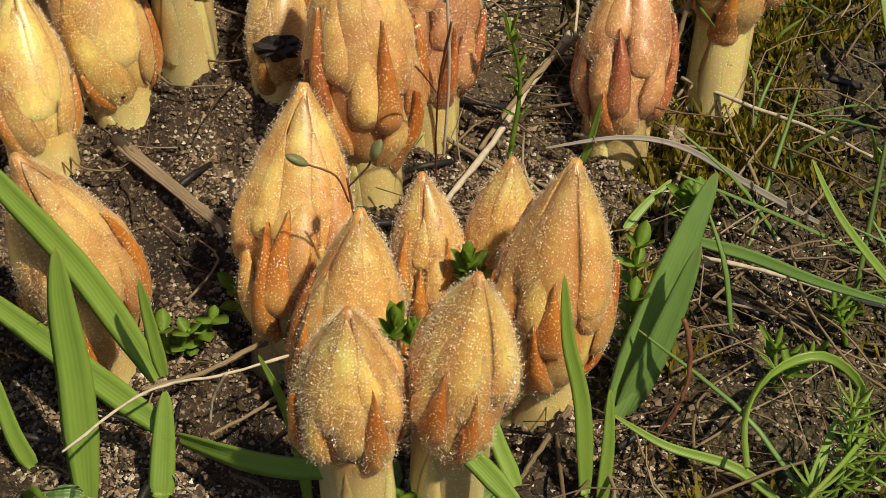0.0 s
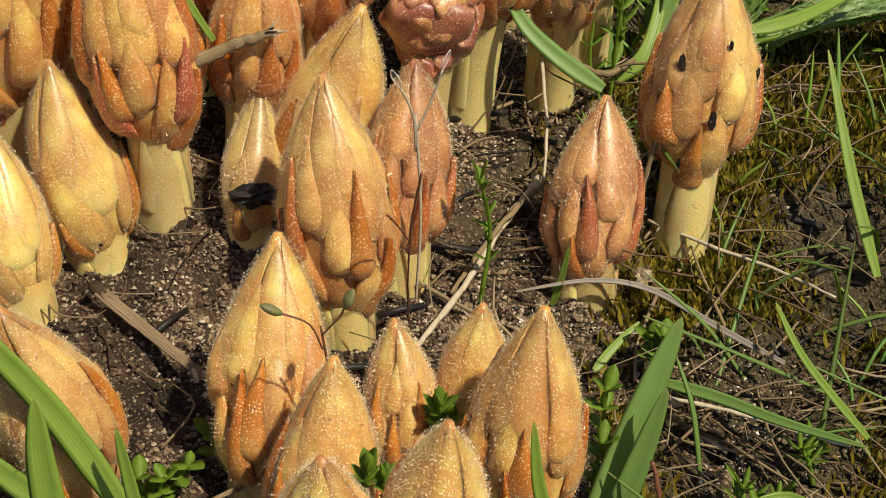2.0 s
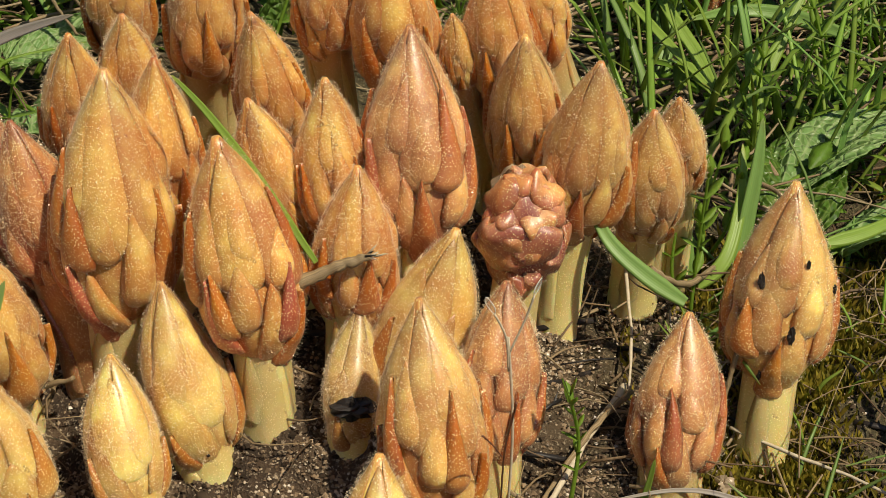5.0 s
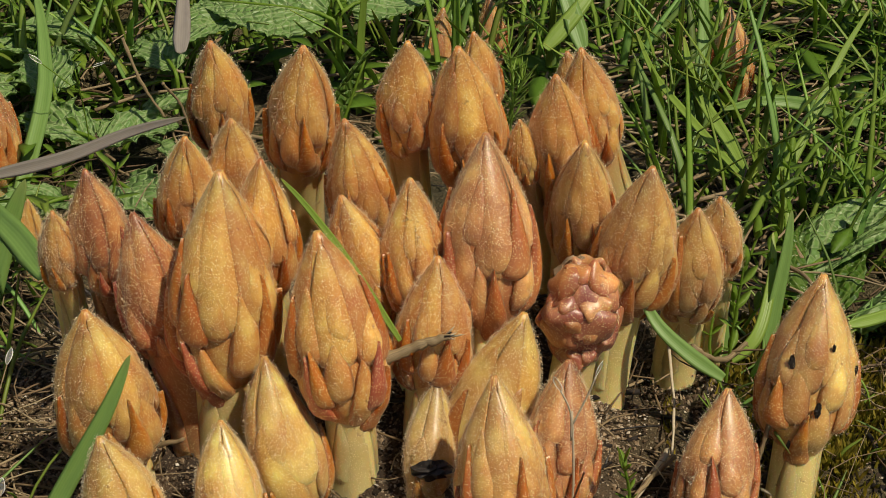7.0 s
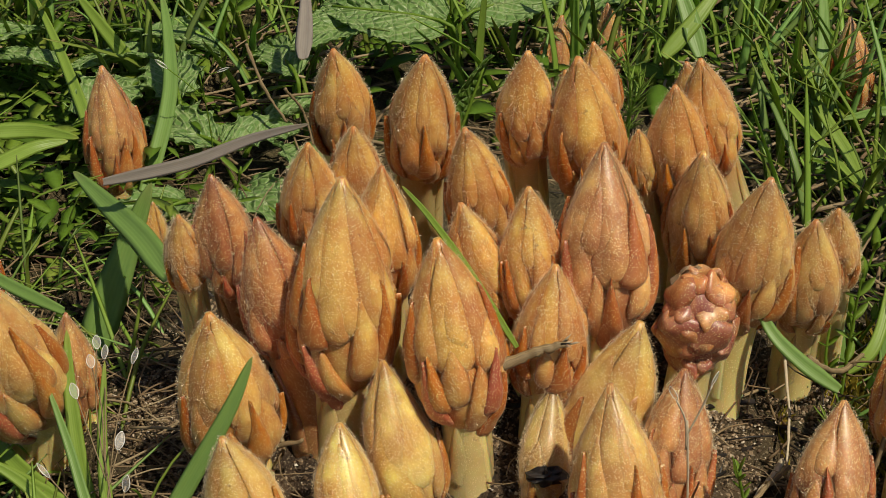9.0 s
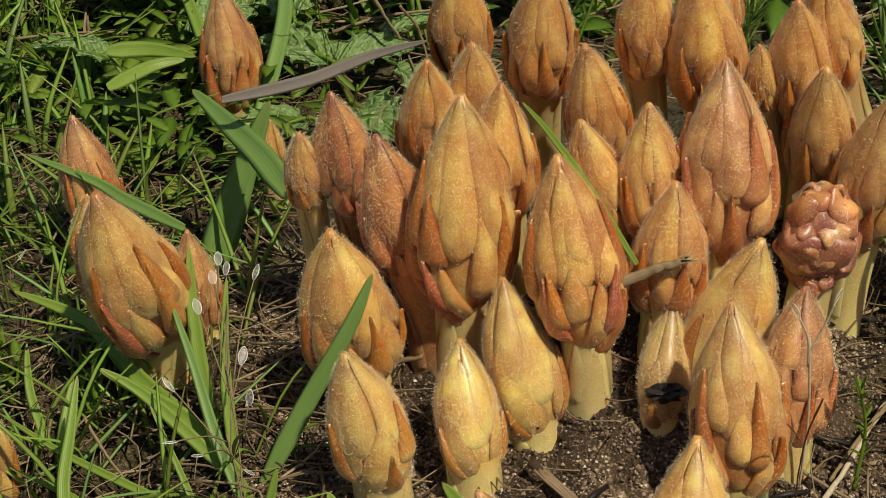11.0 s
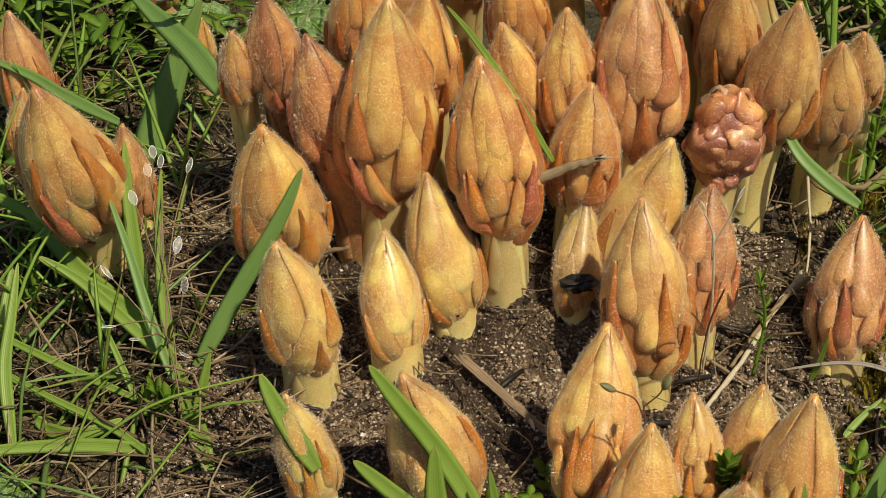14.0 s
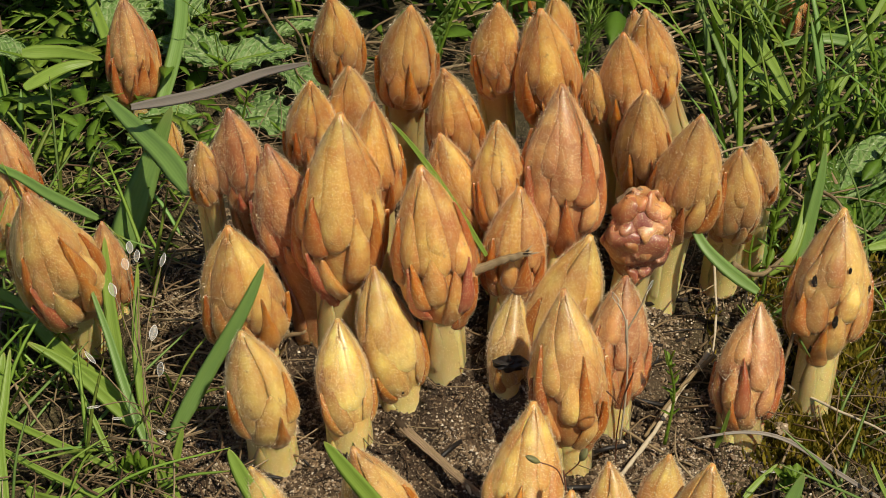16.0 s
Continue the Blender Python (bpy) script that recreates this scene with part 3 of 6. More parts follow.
shoot(0.0209, -0.0180, 0.0306, -0.0150, 0.0563, 0.0197, "straw", "slim golden bud squeezed between others", hairs=13000, bracts=3, fat=0.7, bud=1.9, plain=True)
shoot(-0.0083, -0.0207, -0.0154, -0.0145, 0.0786, 0.0224, "amber", "tall amber bud on a bare cream stem", hairs=13000, red=0.1, fat=0.5, bracts=10, bud=1.9)
shoot(-0.1136, 0.1349, -0.1146, 0.1347, 0.0497, 0.0181, "rosy", "rosy brown bud standing apart in the grass", hairs=3000)
shoot(-0.1401, 0.0600, -0.1435, 0.0600, 0.0481, 0.0161, "rosy", "dull brown bud standing among grass", hairs=3000)
shoot(-0.1444, 0.0493, -0.1397, 0.0487, 0.0305, 0.0084, "amber", "dull brown bud standing among grass", hairs=3000)
shoot(-0.1062, 0.0161, -0.1065, 0.0154, 0.0405, 0.0131, "rosy", "dull brown bud standing among grass", hairs=3000)
shoot(-0.0956, 0.0864, -0.0948, 0.0853, 0.0314, 0.0077, "amber", "rosy brown bud standing apart in the grass", hairs=3000)
shoot(-0.1501, -0.0348, -0.1476, -0.0349, 0.0262, 0.0126, "straw", "small yellow bud low in the grass", hairs=3000, fat=0.76)
shoot(0.0266, 0.2146, 0.0279, 0.2146, 0.0284, 0.0140, "rosy", "distant rosy bud among green leaves", hairs=3000)
shoot(0.0451, 0.2230, 0.0440, 0.2230, 0.0291, 0.0118, "rosy", "distant rosy bud among green leaves", hairs=3000)
shoot(0.1210, 0.1786, 0.1174, 0.1786, 0.0430, 0.0140, "rosy", "lone distant rosy bud among grass blades", hairs=3000)
shoot(-0.0197, 0.2626, -0.0183, 0.2626, 0.0225, 0.0104, "rosy", "distant rosy bud among green leaves", hairs=3000)
shoot(-0.0514, -0.0840, -0.0574, -0.0841, 0.0365, 0.0127, "straw", "small yellow bud half hidden by grass", hairs=13000, fat=0.72)
shoot(-0.0236, -0.0874, -0.0321, -0.0876, 0.0455, 0.0204, "tan", "pinkish tan bud behind grass blades", hairs=13000)
shoot(0.0092, -0.0858, 0.0126, -0.0687, 0.0437, 0.0201, "golden", "tall golden bud with orange flank bracts", hairs=13000, bracts=6, bud=1.9)
shoot(0.0168, -0.1079, 0.0202, -0.0971, 0.0399, 0.0183, "golden", "golden hairy bud crowded by its neighbours", hairs=13000, bud=1.8)
shoot(0.0446, -0.0822, 0.0464, -0.0776, 0.0336, 0.0135, "golden", "slim golden bud touching a broad one", hairs=13000, bud=1.75)
shoot(0.0319, -0.0870, 0.0314, -0.0767, 0.0306, 0.0128, "golden", "small slim golden bud", hairs=13000, bud=1.75)
shoot(0.0492, -0.0998, 0.0534, -0.0957, 0.0467, 0.0205, "golden", "broad golden bud with dark orange bracts", hairs=13000, bracts=9, bud=1.8)
shoot(0.0314, -0.1291, 0.0345, -0.1291, 0.0539, 0.0164, "golden", "golden hairy bud in the front of the clump", hairs=13000, bud=1.75)
shoot(0.0182, -0.1293, 0.0166, -0.1293, 0.0489, 0.0160, "golden", "blunt golden bud in the front of the clump", hairs=13000, bud=1.6)
shoot(0.0248, -0.0495, 0.0217, -0.0384, 0.0560, 0.0212, "tan", "tan bud with a long brown point and orange bracts", hairs=13000, fat=0.52, bracts=8, bud=1.85)
shoot(0.0361, -0.0365, 0.0397, -0.0247, 0.0499, 0.0174, "rosy", "purplish rosy bud behind a bigger one", hairs=13000, red=0.1, bud=1.85)
cream_base, cream_on = shoot(0.0082, -0.0271, 0.0110, -0.0165, 0.0398, 0.0118, "pale", "small pale cream bud with papery scales", hairs=13000, bracts=2, fat=0.78, bud=2.4, plain=True)
shoot(-0.0212, -0.0260, -0.0280, -0.0188, 0.0490, 0.0178, "straw", "smooth golden bud with one large pale scale", hairs=13000, bracts=3, fat=0.72, bud=1.9, plain=True)
shoot(-0.0344, -0.0425, -0.0377, -0.0309, 0.0408, 0.0161, "straw", "short yellow bud on a stout stem", hairs=13000, bracts=3, fat=0.76, bud=1.65, plain=True)
shoot(0.0725, -0.0354, 0.0767, -0.0235, 0.0398, 0.0186, "rosy", "single rosy bud with a dark hole in its stem", hairs=13000, fat=0.68, bracts=7, bud=1.62)
torn_base, torn_on = shoot(0.0952, -0.0208, 0.0995, -0.0101, 0.0613, 0.0218, "tan", "tall tan bud with black torn bracts on a yellow stem", hairs=13000, fat=0.5, bracts=8, bud=1.78)
shoot(-0.0553, -0.0466, -0.0618, -0.0468, 0.0492, 0.0188, "straw", "leaning golden bud on a yellowish stem", hairs=13000, bracts=4, fat=0.7, bud=1.7, plain=True)
shoot(-0.1131, 0.0053, -0.1197, -0.0135, 0.0695, 0.0247, "tan", "large reddish bud with loose curled red bracts", hairs=13000, flare=2.2, red=0.8, bracts=13, fat=0.6)

# the one opened bud
def chewed_bud():
    base = (0.0430, -0.0030, ground_z(0.0430, -0.0030))
    top = thing("broomrape_shoot", base, "stunted bud gnawed open, with curled dark red scales", "flower bud", "shoots of the clump")
    rng = random.Random(5)
    vs, fs, uv = tube(bezier([(0, 0, -0.006), (0.0005, 0, 0.012), (0.002, 0, 0.026)], 10), 0.0052, 16)
    mesh_ob("stem", [tuple(v) for v in vs], fs, TONES["pale"][2], top, uv, label="pale cream fleshy stem")
    c, rx, rz = np.array([0.0025, 0.0, 0.0335]), 0.0080, 0.0128
    pts, uvs = [], []
    sides, rows = 30, 22
    for j in range(rows):
        ph = math.pi * (j / (rows - 1) * 0.98 + 0.01) - math.pi / 2
        for i in range(sides):
            th = 2 * math.pi * i / sides
            k = 1 + 0.06 * math.sin(4 * th + 3 * ph) + 0.05 * math.sin(7 * th - 5 * ph)
            pts.append(tuple(c + np.array([rx * k * math.cos(ph) * math.cos(th), rx * k * math.cos(ph) * math.sin(th), rz * math.sin(ph)])))
            uvs.append((math.sin(3 * th), j / rows))
    mesh_ob("bud_core", pts, grid_faces(sides, rows, True) + [tuple(range(sides))[::-1], tuple((rows - 1) * sides + i for i in range(sides))], GALL, top, uvs)
    # curled scales: cupped flaps that lift away from the core and roll back at the rim
    for ring_k, (ph, count, size) in enumerate(((-0.75, 6, 1.05), (-0.3, 6, 1.2), (0.15, 6, 1.2), (0.6, 5, 1.1), (1.05, 4, 0.9))):
        for k in range(count):
            th = 2 * math.pi * (k + 0.5 * (ring_k % 2) + rng.uniform(-0.5, 0.5)) / count
            ph2 = ph + rng.uniform(-0.32, 0.32)
            n = np.array([math.cos(ph2) * math.cos(th), math.cos(ph2) * math.sin(th), math.sin(ph2)])
            p = c + n * np.array([rx, rx, rz]) * 1.03
            up = np.array([0, 0, 1.0]) - n * n[2]
            up /= np.linalg.norm(up)
            sd = np.cross(up, n)
            a = rng.uniform(-1.6, 1.6)
            up, sd = up * math.cos(a) + sd * math.sin(a), sd * math.cos(a) - up * math.sin(a)
            s = size * rng.uniform(0.55, 1.3)
            lean, roll, f1 = rng.uniform(0.0, 0.25), rng.uniform(0.2, 0.9), rng.uniform(0, 6)
            pv, pu = [], []
            nu, nv = 11, 11
            for b in (0, 1):
                for j in range(nv):
                    v = j / (nv - 1)
                    bend = lean + roll * max(0.0, v - 0.45)
                    along = 0.0075 * s * (v - 0.35) * math.cos(0.5 * bend)
                    lift = 0.0030 * s * math.sin(bend * v) + 0.0004 * math.sin(f1 + 6 * v)
                    for i in range(nu):
                        u = 2 * i / (nu - 1) - 1
                        w = 0.0043 * s * math.sin(math.pi * (0.16 + 0.80 * v)) ** 0.55 * (1 + 0.05 * math.sin(f1 + 8 * v))
                        cup = 0.0008 - 0.0024 * s * u * u - 0.0012 * s * max(0.0, v - 0.7) ** 2 * 11 + 0.00025 * math.sin(5 * u + f1) * v
                        pv.append(tuple(p + sd * u * w + up * (along + 0.0003 * math.cos(3 * u + f1) * v) + n * (lift + cup - 0.0016 * b)))
                        pu.append((u, v))
            f = grid_faces(nu, nv) + [tuple(k2 + nu * nv for k2 in q[::-1]) for q in grid_faces(nu, nv)]
            ring = [i for i in range(nu)] + [j * nu + nu - 1 for j in range(1, nv)] + [(nv - 1) * nu + i for i in range(nu - 2, -1, -1)] + [j * nu for j in range(nv - 2, 0, -1)]
            for a, b in zip(ring, ring[1:] + ring[:1]):
                f.append((b, a, a + nu * nv, b + nu * nv))
            mesh_ob("curled_scale", pv, f, GALL if rng.random() < 0.7 else TONES[rng.choice(["rosy", "red"])][0], top, pu)
    # torn papery cap
    pv, pu = [], []
    for j in range(6):
        for i in range(9):
            a, r = -0.4 + i * 0.5, 0.0012 * j
            pv.append((0.001 + r * math.cos(a) * 0.9, 0.002 + r * math.sin(a) * 0.7, 0.0468 + 0.0012 * math.sin(5 * a + j) - 0.0003 * j * j * 0.5))
            pu.append((i / 4 - 1, j / 5))
    f = grid_faces(9, 6)
    n0 = len(pv)
    pv += [(x, y, z - 0.0007) for x, y, z in pv]
    f += [tuple(k + n0 for k in q[::-1]) for q in f]
    mesh_ob("torn_cap", pv, f, TWIG, top, pu + pu, label="grey withered papery cap")
    nrg = np.random.default_rng(4)
    n = 4500
    th, ph = nrg.uniform(0, 6.28, n), nrg.uniform(-1.3, 1.4, n)
    nn = np.stack([np.cos(ph) * np.cos(th), np.cos(ph) * np.sin(th), np.sin(ph)], 1)
    p = c + nn * np.array([rx, rx, rz]) * nrg.uniform(0.98, 1.13, (n, 1))
    d = nn + nrg.uniform(-0.5, 0.5, (n, 3))
    sd = np.cross(d, nrg.uniform(-1, 1, (n, 3)))
    sd /= np.linalg.norm(sd, axis=1)[:, None]
    w = 0.00004
    hv = np.stack([p - sd * w, p + sd * w, p + d * 0.0004], 1).reshape(-1, 3)
    mesh_ob("gland_hairs", hv.tolist(), [(3 * k, 3 * k + 1, 3 * k + 2) for k in range(n)], HAIR, top, smooth=False, kind="stuff")


chewed_bud()


# grass, straw and twigs that stand out singly
def grass_blade(points, width, mat, label):
    pts = np.array(points)
    side = np.cross(pts[-1] - pts[0], (0.0, -0.8, 0.6))
    place = pts[0].copy()
    line = bezier(pts, 26)
    line[:, 2] = [max(z, ground_z(x, y) + 0.0008) for x, y, z in line]
    vs, f, uv = blade(line - place, width, side, 0.3)
    ob = mesh_ob("grass_blade", [tuple(v) for v in vs], f, mat, None, uv)
    ob.location = place
    tagged(ob, label, "grass blade", "single grass blades")


def rod(name, points, radius, mat, label, category):
    pts = np.array(points)
    rng = random.Random(len(points) * 31 + int(abs(pts[0][0]) * 1e5))
    place = pts[0].copy()
    line = bezier(pts, 22)
    line[:, 2] = [max(z, ground_z(x, y) + radius * 0.8) for x, y, z in line]
    line -= place
    line += np.array([[rng.gauss(0, radius * 0.12) for _ in range(3)] for _ in line])
    r = np.linspace(radius, radius * 0.7, 22) * np.array([rng.uniform(0.82, 1.15) for _ in range(22)])
    vs, f, uv = tube(line, r, 9, 0.10, rng)
    ob = mesh_ob(name, [tuple(v) for v in vs], f, mat, None, uv)
    ob.location = place
    tagged(ob, label, category)




def split_twig():
    """A dead stalk torn lengthwise: fibres of bark side by side, a dark broken end and a splinter."""
    pts = [(-0.0216, -0.0415, 0.0130), (-0.0111, -0.0522, 0.0098), (-0.0032, -0.0607, 0.0079), (0.0051, -0.0687, 0.0064)]
    top = thing("twig", pts[0], "weathered tan twig, split and fibrous, on bare soil", "twig")
    rng = random.Random(77)
    line = bezier(pts, 24) - np.array(pts[0])
    side = np.cross(frames_along(line)[10], (0, 0, 1))
    n = 9
    for k in range(n):
        u = (k - (n - 1) / 2) / (n - 1)
        a, b = rng.uniform(0, 0.12), rng.uniform(0.72, 1.0) if k % 3 else 1.0
        q = np.linspace(a, b, 20)
        p = np.stack([np.interp(q, np.linspace(0, 1, 24), line[:, i]) for i in range(3)], 1)
        p += side * (u * 0.0022 * (1.08 - 0.45 * q))[:, None] + np.array([0, 0, 0.0006 * (1 - 3.2 * u * u) + rng.uniform(0, 0.0003)])
        p += np.array([[rng.gauss(0, 0.00006) for _ in range(3)] for _ in p])
        vs, f, uv = tube(p, 0.00032 * (1.1 - 0.4 * q) * rng.uniform(0.75, 1.25), 6, 0.15, rng)
        mesh_ob("fibre", [tuple(v) for v in vs], f, STRAW if k in (1, 4) else TWIG, top, uv)
    vs, f, uv = tube([line[15], line[17] + side * 0.002 + (0, 0, 0.001), line[18] + side * 0.0035 + (0, 0, 0.0022)], [0.0007, 0.0004, 0.00005], 6)
    mesh_ob("splinter", [tuple(v) for v in vs], f, PALE, top, uv)
    vs, f, uv = tube([line[0] - (0.0004, -0.0006, 0), line[1], line[2]], [0.0011, 0.0013, 0.0010], 8, 0.2, rng)
    mesh_ob("broken_end", [tuple(v) for v in vs], f, CRUMB, top, uv, label="dark broken end")


split_twig()


def frayed_stick(pts):
    """A short broken stem: a ridged bark tube, with pale fibres standing out of its torn end."""
    top = thing("twig", pts[0], "short dry brown stick with a frayed end, leaning on a bud", "twig")
    rng = random.Random(19)
    line = bezier(pts, 20) - np.array(pts[0])
    line += np.array([[rng.gauss(0, 0.00012) for _ in range(3)] for _ in line])
    vs, f, uv = tube(line, np.linspace(0.0014, 0.0009, 20) * np.array([rng.uniform(0.8, 1.2) for _ in range(20)]), 10, 0.16, rng)
    mesh_ob("bark", [tuple(v) for v in vs], f, STRAW, top, uv, label="brown ridged bark")
    way = frames_along(line)[-1]
    for k in range(8):
        out = way * rng.uniform(0.0008, 0.0026) + np.array([rng.gauss(0, 0.0006), rng.gauss(0, 0.0004), rng.gauss(0.0002, 0.0007)])
        p = line[-2] + np.array([rng.gauss(0, 0.0004) for _ in range(3)])
        vs, f, uv = tube([p, p + out * 0.6, p + out], [0.00028, 0.0002, 0.00006], 5)
        mesh_ob("fibre", [tuple(v) for v in vs], f, DARKBIT if k % 3 == 0 else PALE, top, uv)


frayed_stick([(-0.0012, -0.0193, 0.0476), (0.0049, -0.0189, 0.0503), (0.0098, -0.0187, 0.0520), (0.0134, -0.0190, 0.0531)])
grass_blade([(-0.0124, -0.1038, 0.0125), (-0.0234, -0.0969, 0.0302), (-0.0337, -0.0942, 0.0452), (-0.0385, -0.0932, 0.0527)], 0.0045, GRASS, "broad fresh green grass blade beside the buds")
grass_blade([(-0.0238, -0.1189, 0.0022), (-0.0240, -0.1123, 0.0204), (-0.0249, -0.1086, 0.0333), (-0.0250, -0.1064, 0.0424)], 0.0056, GRASS, "broad fresh green grass blade beside the buds")
grass_blade([(-0.0107, -0.1136, 0.0103), (-0.0239, -0.1025, 0.0138), (-0.0376, -0.0910, 0.0175), (-0.0432, -0.0862, 0.0190)], 0.0045, GRASS, "long green grass blade lying over the ground")
grass_blade([(-0.0091, -0.1112, 0.0063), (0.0024, -0.1227, 0.0126), (0.0117, -0.1296, 0.0178), (0.0190, -0.1317, 0.0222), (0.0290, -0.1267, 0.0301)], 0.0037, GRASS, "long green grass blade lying over the ground")
grass_blade([(-0.0112, -0.1073, 0.0164), (-0.0125, -0.1061, 0.0255), (-0.0136, -0.1052, 0.0345)], 0.0021, GRASS, "short green grass blade rising from the soil")
grass_blade([(-0.0126, -0.1202, 0.0002), (-0.0116, -0.1146, 0.0094), (-0.0109, -0.1104, 0.0163)], 0.0040, GRASS, "short green grass blade rising from the soil")
grass_blade([(0.0105, -0.1236, 0.0021), (0.0093, -0.1223, 0.0135), (0.0071, -0.1218, 0.0241), (0.0040, -0.1225, 0.0342)], 0.0017, GRASS, "short green grass blade rising from the soil")
grass_blade([(0.0399, -0.1433, 0.0220), (0.0341, -0.1364, 0.0251), (0.0281, -0.1309, 0.0277), (0.0218, -0.1274, 0.0301)], 0.0031, GRASS, "narrow green grass blade crossing before the buds")
grass_blade([(0.0416, -0.1302, 0.0121), (0.0389, -0.1255, 0.0173), (0.0377, -0.1207, 0.0221)], 0.0025, GRASS, "narrow green grass blade crossing before the buds")
grass_blade([(0.0608, -0.1070, 0.0022), (0.0667, -0.1005, 0.0167), (0.0723, -0.0954, 0.0300), (0.0766, -0.0921, 0.0404)], 0.0060, GRASS_BLUE, "broad fresh green grass blade beside the buds")
grass_blade([(0.0623, -0.1064, 0.0022), (0.0663, -0.1050, 0.0122), (0.0700, -0.1033, 0.0239), (0.0727, -0.1021, 0.0342)], 0.0047, GRASS_BLUE, "broad fresh green grass blade beside the buds")
grass_blade([(0.0538, -0.1237, 0.0001), (0.0528, -0.1191, 0.0170), (0.0501, -0.1168, 0.0293), (0.0491, -0.1150, 0.0402)], 0.0026, GRASS, "narrow green grass blade crossing before the buds")
grass_blade([(0.0560, -0.1251, 0.0001), (0.0569, -0.1217, 0.0106), (0.0570, -0.1188, 0.0201)], 0.0021, GRASS, "narrow green grass blade crossing before the buds")
grass_blade([(0.0796, -0.0737, 0.0108), (0.0885, -0.0804, 0.0122), (0.0980, -0.0896, 0.0138), (0.1095, -0.0993, 0.0161)], 0.0021, GRASS_BLUE, "long green grass blade lying over the ground")
grass_blade([(0.1130, -0.0908, 0.0101), (0.1021, -0.0836, 0.0222), (0.0973, -0.0772, 0.0304)], 0.0013, GRASS, "thin green grass blade")
grass_blade([(0.0764, -0.1309, 0.0140), (0.0783, -0.1208, 0.0144), (0.0846, -0.1115, 0.0147), (0.0931, -0.1085, 0.0150), (0.0978, -0.1148, 0.0152), (0.0965, -0.1243, 0.0154), (0.0915, -0.1312, 0.0157), (0.0835, -0.1389, 0.0160)], 0.0017, GRASS, "thin green grass blade bent into a loop")
grass_blade([(0.0826, -0.1310, 0.0060), (0.0764, -0.1255, 0.0084), (0.0658, -0.1231, 0.0115), (0.0580, -0.1184, 0.0141)], 0.0016, GRASS, "thin green grass blade")
grass_blade([(0.0648, -0.0445, 0.0060), (0.0661, -0.0455, 0.0138), (0.0668, -0.0468, 0.0215)], 0.0013, GRASS, "thin green grass blade")
grass_blade([(0.0700, -0.0628, 0.0047), (0.0740, -0.0593, 0.0070), (0.0795, -0.0554, 0.0098)], 0.0017, GRASS, "thin green grass blade")
grass_blade([(0.1060, -0.0633, 0.0046), (0.0960, -0.0552, 0.0065), (0.0837, -0.0456, 0.0095), (0.0719, -0.0446, 0.0117), (0.0567, -0.0498, 0.0139)], 0.0011, GRASS_DRY, "withered purplish grey grass blade")
grass_blade([(-0.0328, -0.1105, 0.0003), (-0.0356, -0.1084, 0.0073), (-0.0380, -0.1043, 0.0184)], 0.0030, GRASS, "short green grass blade rising from the soil")
grass_blade([(0.0843, -0.1359, 0.0100), (0.0880, -0.1297, 0.0130), (0.0918, -0.1233, 0.0160)], 0.0017, GRASS, "short green grass blade rising from the soil")
grass_blade([(0.0794, -0.0078, 0.0314), (0.0704, -0.0045, 0.0372), (0.0632, 0.0008, 0.0434), (0.0601, 0.0117, 0.0501)], 0.0036, GRASS_BLUE, "curved bluish green blade bending to the ground")
grass_blade([(0.1143, 0.0108, 0.0330), (0.1274, 0.0161, 0.0332), (0.1526, 0.0334, 0.0346)], 0.0030, GRASS, "long green grass blade lying over the ground")
grass_blade([(0.1324, -0.0361, 0.0025), (0.1292, -0.0256, 0.0148), (0.1273, -0.0164, 0.0253), (0.1256, -0.0054, 0.0374)], 0.0025, GRASS, "upright green grass blade")
grass_blade([(0.0891, 0.0280, 0.0105), (0.0971, 0.0311, 0.0163), (0.1023, 0.0418, 0.0261), (0.1042, 0.0520, 0.0351)], 0.0034, GRASS, "upright green grass blade")
grass_blade([(-0.0842, -0.0387, 0.0049), (-0.0739, -0.0321, 0.0224), (-0.0627, -0.0271, 0.0414), (-0.0569, -0.0237, 0.0538)], 0.0045, GRASS_BLUE, "upright green grass blade")
grass_blade([(-0.0968, -0.0235, 0.0050), (-0.1003, -0.0160, 0.0164), (-0.1029, -0.0052, 0.0322), (-0.1037, 0.0027, 0.0440)], 0.0041, GRASS, "upright green grass blade")
grass_blade([(-0.0912, -0.0335, 0.0047), (-0.0932, -0.0245, 0.0164), (-0.0942, -0.0163, 0.0269), (-0.0937, -0.0060, 0.0409)], 0.0030, GRASS, "upright green grass blade")
grass_blade([(-0.0809, 0.0213, 0.0465), (-0.0900, 0.0380, 0.0479), (-0.1010, 0.0545, 0.0483), (-0.1127, 0.0714, 0.0491)], 0.0069, GRASS_BLUE, "broad fresh green grass blade beside the buds")
grass_blade([(-0.1110, 0.0323, 0.0300), (-0.1267, 0.0427, 0.0315), (-0.1386, 0.0514, 0.0333), (-0.1570, 0.0594, 0.0364)], 0.0033, GRASS_BLUE, "long green grass blade lying over the ground")
grass_blade([(-0.0968, -0.0510, 0.0053), (-0.1162, -0.0422, 0.0086), (-0.1320, -0.0344, 0.0114), (-0.1482, -0.0239, 0.0143)], 0.0020, GRASS, "thin green grass blade")
grass_blade([(-0.0993, -0.0616, 0.0038), (-0.1117, -0.0553, 0.0056), (-0.1274, -0.0465, 0.0079), (-0.1434, -0.0386, 0.0103)], 0.0017, GRASS, "thin green grass blade")
grass_blade([(-0.1386, -0.0228, 0.0025), (-0.1444, -0.0118, 0.0114), (-0.1464, -0.0017, 0.0186)], 0.0025, GRASS, "short green grass blade rising from the soil")
